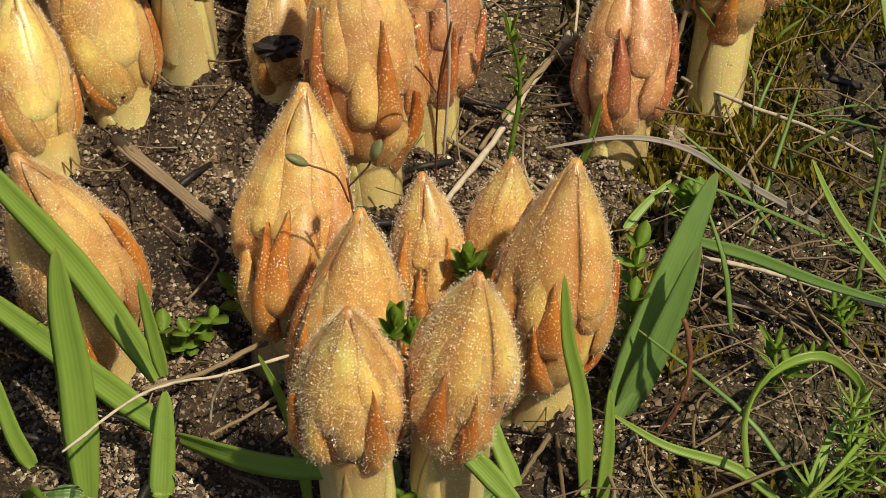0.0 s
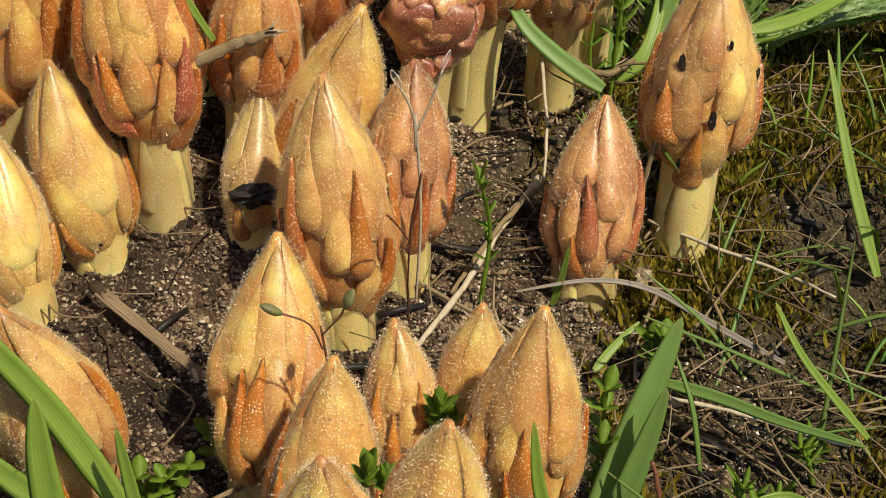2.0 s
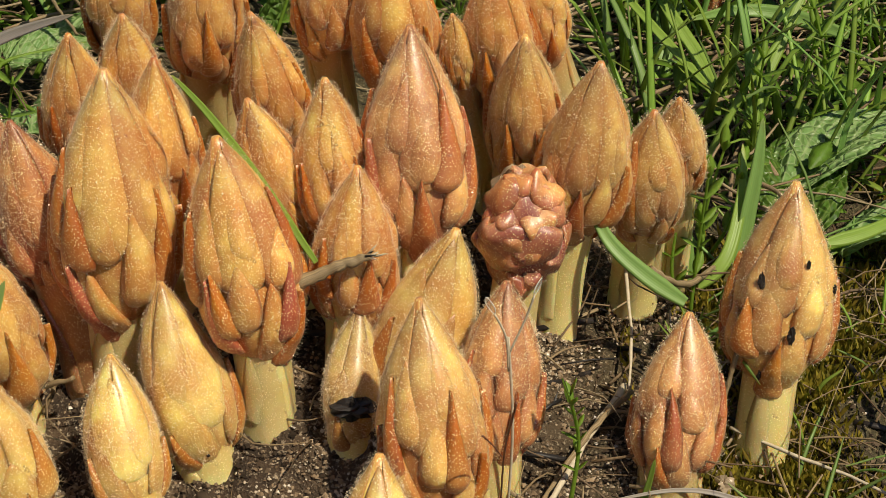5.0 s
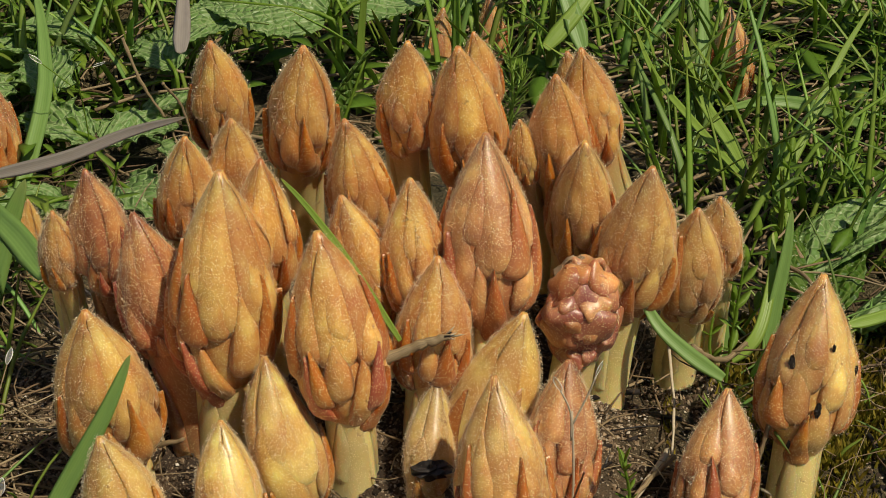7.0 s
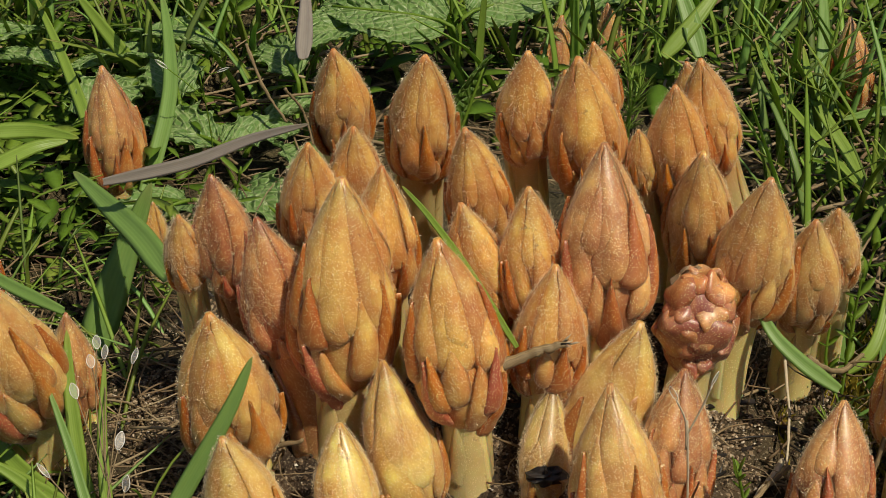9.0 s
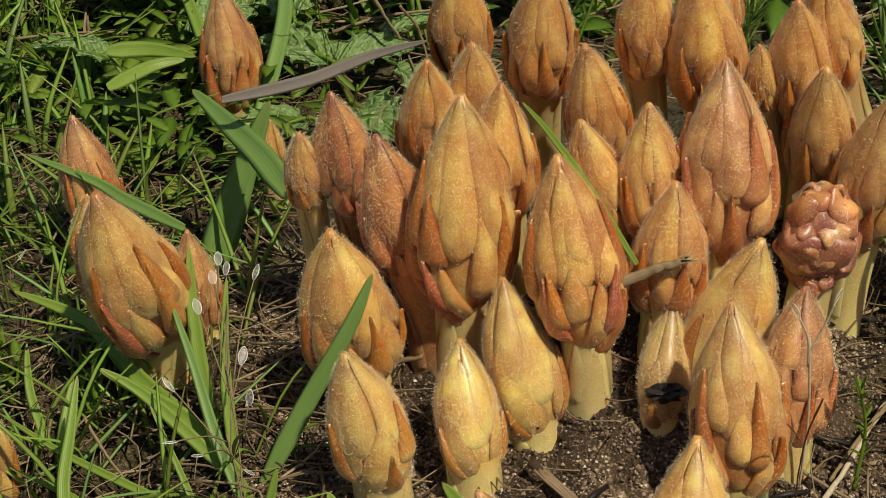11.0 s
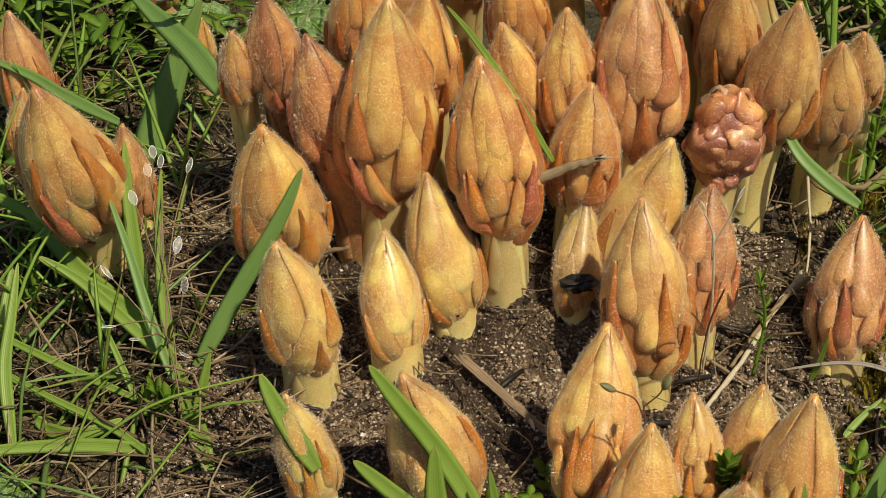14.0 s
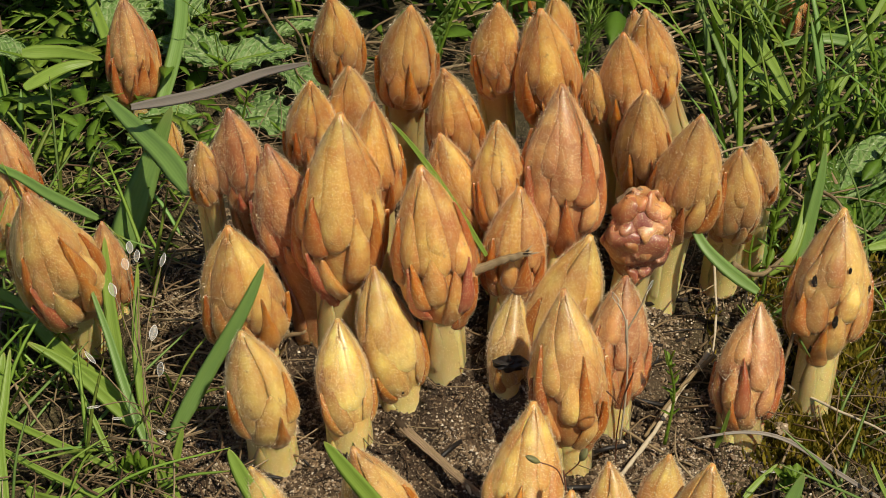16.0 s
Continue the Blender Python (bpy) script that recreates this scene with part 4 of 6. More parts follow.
grass_blade([(-0.1340, -0.0312, 0.0025), (-0.1333, -0.0218, 0.0106), (-0.1325, -0.0143, 0.0169)], 0.0038, GRASS, "short green grass blade rising from the soil")
grass_blade([(-0.0928, -0.0299, 0.0069), (-0.1156, -0.0107, 0.0123), (-0.1345, 0.0102, 0.0167), (-0.1539, 0.0182, 0.0205)], 0.0045, GRASS, "long green grass blade lying over the ground")
grass_blade([(-0.0898, -0.0376, 0.0065), (-0.1010, -0.0259, 0.0114), (-0.1140, -0.0182, 0.0156), (-0.1262, -0.0129, 0.0192)], 0.0046, GRASS, "long green grass blade lying over the ground")
grass_blade([(-0.0919, -0.0676, 0.0048), (-0.1073, -0.0667, 0.0051), (-0.1235, -0.0681, 0.0054), (-0.1417, -0.0721, 0.0061)], 0.0035, GRASS, "long green grass blade lying over the ground")
grass_blade([(-0.1210, -0.0566, 0.0024), (-0.1121, -0.0619, 0.0040), (-0.1055, -0.0618, 0.0053), (-0.0993, -0.0593, 0.0068)], 0.0038, GRASS, "long green grass blade lying over the ground")
grass_blade([(-0.0780, -0.0710, 0.0010), (-0.0852, -0.0509, 0.0043), (-0.0898, -0.0377, 0.0065)], 0.0052, GRASS, "long green grass blade lying over the ground")
grass_blade([(-0.1081, 0.0435, 0.0085), (-0.1029, 0.0490, 0.0212), (-0.0978, 0.0542, 0.0338), (-0.0901, 0.0599, 0.0518)], 0.0098, GRASS_BLUE, "broad fresh green grass blade beside the buds")
grass_blade([(-0.0509, -0.0908, 0.0207), (-0.0587, -0.0859, 0.0333), (-0.0626, -0.0824, 0.0408)], 0.0046, GRASS, "broad fresh green grass blade beside the buds")
grass_blade([(-0.1005, 0.0496, 0.0579), (-0.0776, 0.0414, 0.0675), (-0.0598, 0.0367, 0.0769), (-0.0457, 0.0297, 0.0843)], 0.0032, GRASS_DRY, "withered purplish grey grass blade")
grass_blade([(-0.0555, 0.1454, 0.0462), (-0.0561, 0.1690, 0.0476), (-0.0572, 0.1941, 0.0502)], 0.0053, GRASS_DRY, "withered purplish grey grass blade")
grass_blade([(0.0026, -0.0147, 0.0495), (-0.0083, -0.0130, 0.0691), (-0.0170, -0.0123, 0.0829), (-0.0228, -0.0124, 0.0908)], 0.0016, GRASS, "thin green grass blade")
grass_blade([(-0.1059, 0.1142, 0.0066), (-0.0990, 0.1495, 0.0263), (-0.0999, 0.1718, 0.0371), (-0.1046, 0.1958, 0.0480)], 0.0053, GRASS_BLUE, "upright green grass blade")
grass_blade([(-0.1165, 0.1316, 0.0106), (-0.1241, 0.1533, 0.0188), (-0.1368, 0.1834, 0.0301), (-0.1497, 0.2110, 0.0400)], 0.0043, GRASS, "upright green grass blade")
grass_blade([(-0.1499, 0.1306, 0.0301), (-0.1365, 0.1311, 0.0302), (-0.1220, 0.1255, 0.0306)], 0.0051, GRASS, "long green grass blade lying over the ground")
grass_blade([(-0.1453, 0.1073, 0.0303), (-0.1345, 0.1200, 0.0304), (-0.1250, 0.1239, 0.0305)], 0.0043, GRASS, "long green grass blade lying over the ground")
grass_blade([(-0.1099, 0.1960, 0.0100), (-0.1241, 0.1982, 0.0311), (-0.1330, 0.1991, 0.0450)], 0.0049, GRASS, "upright green grass blade")
grass_blade([(0.0701, 0.1770, 0.0303), (0.0661, 0.1868, 0.0419), (0.0621, 0.1953, 0.0521)], 0.0066, GRASS_BLUE, "upright green grass blade")
grass_blade([(0.1030, 0.1430, 0.0026), (0.1059, 0.1601, 0.0158), (0.1106, 0.1831, 0.0329), (0.1128, 0.2083, 0.0500)], 0.0055, GRASS_BLUE, "upright green grass blade")
grass_blade([(0.1130, 0.1133, 0.0112), (0.1101, 0.1280, 0.0187), (0.1016, 0.1478, 0.0300), (0.1008, 0.1675, 0.0382)], 0.0042, GRASS, "upright green grass blade")
grass_blade([(0.1076, 0.1085, 0.0218), (0.0969, 0.1270, 0.0292), (0.0884, 0.1455, 0.0353), (0.0854, 0.1677, 0.0404)], 0.0024, GRASS, "thin green grass blade")
grass_blade([(0.1556, 0.1423, 0.0181), (0.1405, 0.1533, 0.0197), (0.1262, 0.1552, 0.0209), (0.1101, 0.1472, 0.0224)], 0.0046, GRASS_BLUE, "long green grass blade lying over the ground")
grass_blade([(0.1010, 0.0333, 0.0108), (0.1030, 0.0379, 0.0219), (0.1057, 0.0430, 0.0343), (0.1070, 0.0470, 0.0447)], 0.0039, GRASS_BLUE, "upright green grass blade")
grass_blade([(0.0880, 0.0266, 0.0127), (0.0865, 0.0292, 0.0268), (0.0851, 0.0308, 0.0378)], 0.0033, GRASS_BLUE, "short green grass blade rising from the soil")
grass_blade([(0.1285, 0.1282, 0.0104), (0.1367, 0.1387, 0.0223), (0.1470, 0.1517, 0.0371), (0.1575, 0.1609, 0.0500)], 0.0028, GRASS, "upright green grass blade")
grass_blade([(0.0582, 0.1772, 0.0304), (0.0696, 0.1852, 0.0405), (0.0797, 0.1949, 0.0501)], 0.0055, GRASS, "upright green grass blade")
grass_blade([(-0.0905, -0.0389, 0.0064), (-0.1058, -0.0283, 0.0157), (-0.1143, -0.0232, 0.0205), (-0.1234, -0.0203, 0.0251)], 0.0033, GRASS, "long green grass blade lying over the ground")
grass_blade([(-0.1251, -0.0630, 0.0023), (-0.1277, -0.0500, 0.0137), (-0.1268, -0.0400, 0.0225), (-0.1260, -0.0304, 0.0308)], 0.0032, GRASS, "upright green grass blade")
grass_blade([(-0.0890, -0.0447, 0.0060), (-0.0956, -0.0329, 0.0171), (-0.1013, -0.0206, 0.0278), (-0.1069, -0.0099, 0.0368)], 0.0027, GRASS_BLUE, "upright green grass blade")
grass_blade([(-0.0975, -0.0505, 0.0053), (-0.1028, -0.0418, 0.0123), (-0.1103, -0.0301, 0.0215)], 0.0016, GRASS, "thin green grass blade")
grass_blade([(-0.0887, -0.0721, 0.0047), (-0.1014, -0.0626, 0.0071), (-0.1182, -0.0541, 0.0098), (-0.1344, -0.0443, 0.0123)], 0.0018, GRASS, "thin green grass blade")
grass_blade([(-0.0827, -0.0540, 0.0038), (-0.0805, -0.0512, 0.0118), (-0.0788, -0.0490, 0.0184)], 0.0024, GRASS, "short green grass blade rising from the soil")
rod("straw", [(-0.1268, -0.0285, 0.0168), (-0.1219, -0.0337, 0.0105), (-0.1158, -0.0384, 0.0039)], 0.00047, STRAW, "dry pale straw lying on the soil", "straw")
rod("straw", [(-0.1297, -0.0432, 0.0044), (-0.1282, -0.0544, 0.0038), (-0.1250, -0.0653, 0.0032)], 0.00053, STRAW, "dry pale straw lying on the soil", "straw")
rod("straw", [(0.0673, -0.0097, 0.0117), (0.0572, -0.0263, 0.0114), (0.0463, -0.0457, 0.0103), (0.0371, -0.0595, 0.0097)], 0.00078, PALE, "dry pale straw lying on the soil", "straw")
rod("straw", [(0.0393, -0.0419, 0.0110), (0.0483, -0.0472, 0.0080), (0.0575, -0.0511, 0.0057)], 0.00048, STRAW, "dry pale straw lying on the soil", "straw")
rod("straw", [(0.0884, -0.0200, 0.0073), (0.0992, -0.0302, 0.0077), (0.1091, -0.0397, 0.0088), (0.1182, -0.0519, 0.0105)], 0.00044, PALE, "dry pale straw lying on the soil", "straw")
rod("straw", [(0.0816, -0.0738, 0.0068), (0.0919, -0.0779, 0.0065), (0.1035, -0.0843, 0.0062), (0.1112, -0.0884, 0.0061)], 0.00045, PALE, "dry pale straw lying on the soil", "straw")
rod("straw", [(0.0975, -0.0744, 0.0085), (0.0964, -0.0905, 0.0095), (0.0990, -0.1060, 0.0110), (0.1030, -0.1138, 0.0120)], 0.00028, STRAW, "dry pale straw lying on the soil", "straw")
rod("stalk", [(0.0694, -0.1103, 0.0262), (0.0708, -0.1125, 0.0191), (0.0692, -0.1147, 0.0114), (0.0646, -0.1154, 0.0021)], 0.00045, REDSTALK, "thin reddish brown dead stalk", "stalk")
rod("straw", [(0.0113, -0.0863, 0.0064), (0.0016, -0.0909, 0.0054), (-0.0058, -0.0949, 0.0046), (-0.0160, -0.0973, 0.0037)], 0.00057, STRAW, "dry pale straw lying on the soil", "straw")
rod("stalk", [(0.0096, -0.1037, 0.0165), (-0.0015, -0.1087, 0.0175), (-0.0101, -0.1112, 0.0183), (-0.0159, -0.1151, 0.0190), (-0.0252, -0.1260, 0.0201)], 0.00030, PALE, "thin pale forked dead stalk", "stalk")
rod("stalk", [(-0.0015, -0.1096, 0.0184), (-0.0038, -0.1086, 0.0122), (-0.0046, -0.1084, 0.0064)], 0.00027, PALE, "thin pale forked dead stalk", "stalk")
rod("straw", [(0.0080, -0.0999, 0.0047), (0.0014, -0.1051, 0.0045), (-0.0049, -0.1090, 0.0044)], 0.00037, STRAW, "dry pale straw lying on the soil", "straw")
rod("straw", [(0.0521, -0.1143, 0.0122), (0.0475, -0.1173, 0.0068), (0.0438, -0.1200, 0.0021)], 0.00053, STRAW, "dry pale straw lying on the soil", "straw")
rod("stalk", [(0.0353, -0.0793, 0.0616), (0.0350, -0.0683, 0.0443), (0.0355, -0.0588, 0.0257), (0.0366, -0.0514, 0.0072)], 0.00024, REDSTALK, "thin reddish brown dead stalk", "stalk")
rod("stalk", [(0.0312, -0.0645, 0.0433), (0.0335, -0.0605, 0.0379), (0.0357, -0.0569, 0.0322)], 0.00020, REDSTALK, "thin reddish brown dead stalk", "stalk")
rod("straw", [(0.0737, 0.0510, 0.0334), (0.0704, 0.0090, 0.0229), (0.0699, -0.0003, 0.0188), (0.0677, -0.0130, 0.0130)], 0.00044, PALE, "dry pale straw lying on the soil", "straw")
rod("straw", [(0.0889, -0.0198, 0.0343), (0.0872, -0.0214, 0.0240), (0.0854, -0.0230, 0.0156), (0.0845, -0.0246, 0.0083)], 0.00069, STRAW, "dry pale straw lying on the soil", "straw")
rod("straw", [(0.1031, 0.0019, 0.0101), (0.0974, -0.0105, 0.0087), (0.0895, -0.0234, 0.0068)], 0.00036, STRAW, "dry pale straw lying on the soil", "straw")
rod("straw", [(0.1109, -0.0540, 0.0067), (0.1021, -0.0627, 0.0061), (0.1015, -0.0524, 0.0058), (0.0941, -0.0405, 0.0060)], 0.00027, STRAW, "dry pale straw lying on the soil", "straw")
rod("straw", [(0.0677, -0.0153, 0.0145), (0.0577, -0.0261, 0.0130), (0.0454, -0.0432, 0.0091)], 0.00066, STRAW, "dry pale straw lying on the soil", "straw")
rod("rootlet", [(-0.0800, 0.0037, 0.0098), (-0.0690, -0.0060, 0.0151), (-0.0564, -0.0142, 0.0214), (-0.0472, -0.0181, 0.0262)], 0.00076, STRAW, "dry crooked rootlet beside a bud", "rootlet")
rod("rootlet", [(-0.0533, -0.0128, 0.0243), (-0.0523, -0.0143, 0.0205), (-0.0551, -0.0147, 0.0154)], 0.00061, STRAW, "dry crooked rootlet beside a bud", "rootlet")
rod("straw", [(-0.0739, 0.1576, 0.0458), (-0.0686, 0.1534, 0.0324), (-0.0622, 0.1518, 0.0214)], 0.00061, STRAW, "dry pale straw lying on the soil", "straw")
rod("straw", [(-0.0603, 0.1307, 0.0435), (-0.0554, 0.1341, 0.0342), (-0.0527, 0.1319, 0.0239)], 0.00051, STRAW, "dry pale straw lying on the soil", "straw")
rod("straw", [(0.0747, 0.0064, 0.0306), (0.0855, 0.0140, 0.0216), (0.1056, 0.0531, 0.0068)], 0.00089, STRAW, "dry pale straw lying on the soil", "straw")


# loose soil: sand grains and crumbs
def scatter_pieces(name, mat, label, count, box, size, keep, seed, lift=0.3, squash=0.75):
    rng = np.random.default_rng(seed)
    octa = np.array([(1, 0, 0), (-1, 0, 0), (0, 1, 0), (0, -1, 0), (0, 0, 1), (0, 0, -1)], float)
    tri = [(0, 2, 4), (2, 1, 4), (1, 3, 4), (3, 0, 4), (2, 0, 5), (1, 2, 5), (3, 1, 5), (0, 3, 5)]
    pos = []
    while len(pos) < count:
        x, y = rng.uniform(box[0], box[1]), rng.uniform(box[2], box[3])
        if rng.random() < keep(x, y):
            pos.append((x, y))
    vs, fs = [], []
    for k, (x, y) in enumerate(pos):
        r = size[0] + (size[1] - size[0]) * rng.random() ** 2.2
        v = octa * rng.uniform(0.6, 1.25, (6, 1)) * r * np.array([1, 1, squash])
        a = rng.uniform(0, 6.28)
        ca, sa = math.cos(a), math.sin(a)
        b = rng.uniform(-0.7, 0.7)
        rot = np.array([[ca, -sa, 0], [sa, ca, 0], [0, 0, 1]]) @ np.array([[1, 0, 0], [0, math.cos(b), -math.sin(b)], [0, math.sin(b), math.cos(b)]])
        vs.append(v @ rot.T + (x, y, ground_z(x, y) + r * lift))
        fs += [(6 * k + a, 6 * k + b, 6 * k + c) for a, b, c in tri]
    ob = mesh_ob(name, np.concatenate(vs).tolist(), fs, mat, smooth=False)
    return tagged(ob, label, "soil", kind="stuff")


def sandy(x, y):
    n = noise.noise((x * 34, y * 34, 5.0)) + 0.5 * noise.noise((x * 90, y * 90, 2.0))
    bare = max(0.06, 1 - max(0, x - 0.05) * 15) * max(0.1, 1 - max(0, -0.07 - x) * 14) * max(0.12, 1 - max(0, -0.07 - y) * 9)
    return min(1, max(0.08, 0.42 + 1.8 * n)) * bare


scatter_pieces("sand_grains", GRAIN, "pale and tan loose sand grains on soil", 52000, (-0.10, 0.12, -0.14, 0.06), (0.00022, 0.00070), sandy, 1)
scatter_pieces("sandy_clods", CLOD, "small sandy clods of loose soil", 40000, (-0.10, 0.12, -0.14, 0.06), (0.0003, 0.0009), sandy, 4, 0.2)
scatter_pieces("soil_crumbs", CRUMB, "dark damp crumbs of soil", 60000, (-0.20, 0.15, -0.16, 0.08), (0.0002, 0.0010), lambda x, y: min(1, max(0.1, 0.5 + 1.2 * noise.noise((x * 40, y * 40, 9.0)))), 2, 0.25)


TANSTRAW = island_material("tan_straw", ((0.20, 0.12, 0.06), (0.40, 0.28, 0.15), (0.60, 0.47, 0.28)), 0.6, 0.35, 0.0, True)


def litter():
    """Dead stalks, roots and leaf bits strewn over the soil."""
    rng = random.Random(11)
    heap, dark = Heap(), Heap()
    for k in range(2600):
        zone = rng.random()
        if zone < 0.12:
            x, y = rng.uniform(0.05, 0.22), rng.uniform(-0.16, 0.12)
        elif zone < 0.27:
            x, y = rng.uniform(-0.22, -0.07), rng.uniform(-0.12, 0.14)
        elif zone < 0.9:
            x, y = rng.uniform(-0.24, 0.24), rng.uniform(0.10, 0.42)
        else:
            x, y = rng.uniform(-0.08, 0.08), rng.uniform(-0.17, 0.05)
        a, ln = rng.uniform(0, 6.28), rng.uniform(0.006, 0.045) * (0.4 if abs(x) < 0.05 and y < 0.08 else 1)
        z = ground_z(x, y)
        h = rng.uniform(0.0004, 0.006)
        d = np.array([math.cos(a), math.sin(a), rng.uniform(-0.06, 0.10)])
        bend = np.array([-d[1], d[0], 0]) * rng.uniform(-0.35, 0.35) * ln
        p0 = np.array([x, y, z + h])
        r = rng.uniform(0.0001, 0.00034) * (1 if rng.random() < 0.85 else 1.8)
        vs, f, uv = tube(bezier([p0, p0 + d * ln * 0.5 + bend + (0, 0, rng.uniform(0, 0.2) * ln), p0 + d * ln], 7), np.linspace(r, r * 0.5, 7), 4)
        heap.add(vs, f, uv)
    pale = Heap()
    for k in range(1100):
        x, y = (rng.uniform(0.06, 0.24), rng.uniform(0.06, 0.36)) if k % 2 else (rng.uniform(-0.24, 0.12), rng.uniform(0.15, 0.42))
        a, ln = rng.gauss(0.2, 0.9), rng.uniform(0.012, 0.05)
        d = np.array([math.cos(a), math.sin(a), rng.uniform(-0.05, 0.16)])
        p0 = np.array([x, y, ground_z(x, y) + rng.uniform(0.001, 0.014)])
        r = rng.uniform(0.0003, 0.0009)
        bend = np.array([-d[1], d[0], 0]) * rng.uniform(-0.15, 0.15) * ln
        vs, f, uv = tube(bezier([p0, p0 + d * ln * 0.5 + bend, p0 + d * ln], 6), np.linspace(r, r * 0.6, 6), 5)
        pale.add(vs, f, uv)
    for k in range(900):
        x, y = rng.uniform(-0.23, -0.065), rng.uniform(-0.13, 0.12)
        if k % 5 == 0:
            x, y = rng.uniform(0.05, 0.17), rng.uniform(-0.15, 0.05)
        a, ln = rng.gauss(-0.3, 0.9), rng.uniform(0.008, 0.045)
        d = np.array([math.cos(a), math.sin(a), rng.uniform(-0.02, 0.25)])
        p0 = np.array([x, y, ground_z(x, y) + rng.uniform(0.0005, 0.006)])
        r = rng.uniform(0.00015, 0.00045)
        bend = np.array([-d[1], d[0], 0.3]) * rng.uniform(-0.25, 0.25) * ln
        vs, f, uv = tube(bezier([p0, p0 + d * ln * 0.5 + bend, p0 + d * ln], 7), np.linspace(r, r * 0.5, 7), 5)
        pale.add(vs, f, uv)
    pale.made("straw_litter", TANSTRAW, "bleached tan straw lying under the grass", "litter")
    heap.made("plant_litter", STRAW, "tangle of dry straw and dead stalks", "litter")
    for k in range(500):
        x, y = rng.uniform(-0.12, 0.16), rng.uniform(-0.15, 0.14)
        a, ln = rng.uniform(0, 6.28), rng.uniform(0.002, 0.014)
        p0 = np.array([x, y, ground_z(x, y) + 0.0004])
        d = np.array([math.cos(a), math.sin(a), rng.uniform(-0.1, 0.2)])
        vs, f, uv = tube([p0, p0 + d * ln * 0.5 + (0, 0, 0.0004), p0 + d * ln], rng.uniform(0.00015, 0.0008), 4)
        dark.add(vs, f, uv)
    dark.made("dark_rootlets", DARKBIT, "blackened rootlets and bark bits", "litter")


litter()


def moss():
    rng = random.Random(3)
    heap = Heap()
    made = 0
    while made < 24000:
        x, y = rng.uniform(0.068, 0.19), rng.uniform(-0.15, 0.09)
        if rng.random() > max(0, noise.noise((x * 28, y * 28, 4.4)) * 1.6 + 0.4) * (1 if y > -0.06 else 0.6):
            continue
        z = ground_z(x, y)
        h, w = rng.uniform(0.0015, 0.0052), rng.uniform(0.0002, 0.00042)
        a = rng.uniform(0, 6.28)
        lean = np.array([rng.uniform(-0.6, 0.6), rng.uniform(-0.6, 0.6), 1.0]) * h
        s = np.array([math.cos(a), math.sin(a), 0]) * w
        t = np.array([-s[1], s[0], 0])
        p = np.array([x, y, z - 0.0003])
        heap.add([p - s, p + s * 0.5 + t, p + s * 0.5 - t, p + lean * 0.55 + s * 1.6, p + lean * 0.55 - s * 1.2 + t, p + lean], [(0, 1, 4), (1, 2, 3), (2, 0, 4, 3), (1, 3, 4), (3, 5, 4)])
        made += 1
    heap.made("moss", MOSS, "olive and yellow-green moss cushions", "moss", smooth=False)


moss()


def grass_field():
    """Thin grass behind and beside the clump."""
    rng = random.Random(8)
    heaps = (Heap(), Heap())
    for k in range(2900):
        zone = rng.random()
        if zone < 0.24:
            x, y = rng.uniform(0.085, 0.24), rng.uniform(0.075, 0.36)
            ln, w = rng.uniform(0.025, 0.075), rng.uniform(0.0008, 0.0030)
        elif zone < 0.70:
            x, y = rng.uniform(-0.27, 0.10), rng.uniform(0.19, 0.45)
            ln, w = rng.uniform(0.025, 0.07), rng.uniform(0.0012, 0.0038)
        elif zone < 0.95:
            x, y = rng.uniform(-0.25, -0.125), rng.uniform(-0.09, 0.30)
            ln, w = (rng.uniform(0.015, 0.045), rng.uniform(0.0008, 0.0026)) if y > 0.06 else (rng.uniform(0.012, 0.04), rng.uniform(0.0006, 0.0016))
        else:
            x, y = rng.uniform(0.10, 0.22), rng.uniform(-0.15, 0.06)
            ln, w = rng.uniform(0.008, 0.022), rng.uniform(0.0006, 0.0014)
        if noise.noise((x * 18, y * 18, 8.0)) < -0.2 and zone < 0.95:
            continue
        a = rng.uniform(0, 6.28)
        lean = rng.uniform(0.05, 0.8)
        d = np.array([math.cos(a) * lean, math.sin(a) * lean, 1.0])
        d /= np.linalg.norm(d)
        p = np.array([x, y, ground_z(x, y) - 0.001])
        droop = np.array([math.cos(a), math.sin(a), -0.5]) * rng.uniform(0, 0.35) * ln
        vs, f, uv = blade(bezier([p, p + d * ln * 0.5, p + d * ln + droop], 8), w, (-math.sin(a), math.cos(a), 0.1), 0.3, 0.0001)
        heaps[rng.random() < 0.35].add(vs, f, uv)
    for k in range(340):
        x, y = rng.uniform(-0.24, -0.085), rng.uniform(-0.13, 0.09)
        if k % 6 == 0:
            x, y = rng.uniform(0.085, 0.18), rng.uniform(-0.15, 0.06)
        ln, w = rng.uniform(0.012, 0.05), rng.uniform(0.0005, 0.0015)
        a, lean = rng.uniform(0, 6.28), rng.uniform(0.3, 2.2)
        d = np.array([math.cos(a) * lean, math.sin(a) * lean, 1.0])
        d /= np.linalg.norm(d)
        p = np.array([x, y, ground_z(x, y) - 0.0005])
        end = p + d * ln + np.array([d[0], d[1], -0.8]) * rng.uniform(0, 0.3) * ln
        end[2] = max(end[2], ground_z(end[0], end[1]) + 0.001)
        vs, f, uv = blade(bezier([p, p + d * ln * 0.5, end], 8), w, (-math.sin(a), math.cos(a), 0.1), 0.3, 0.0001)
        heaps[k % 3 == 0].add(vs, f, uv)
    heaps[0].made("grass", GRASS, "thin fresh green grass round the clump", "grass")
    heaps[1].made("grass", GRASS_BLUE, "bluish green grass round the clump", "grass")


grass_field()


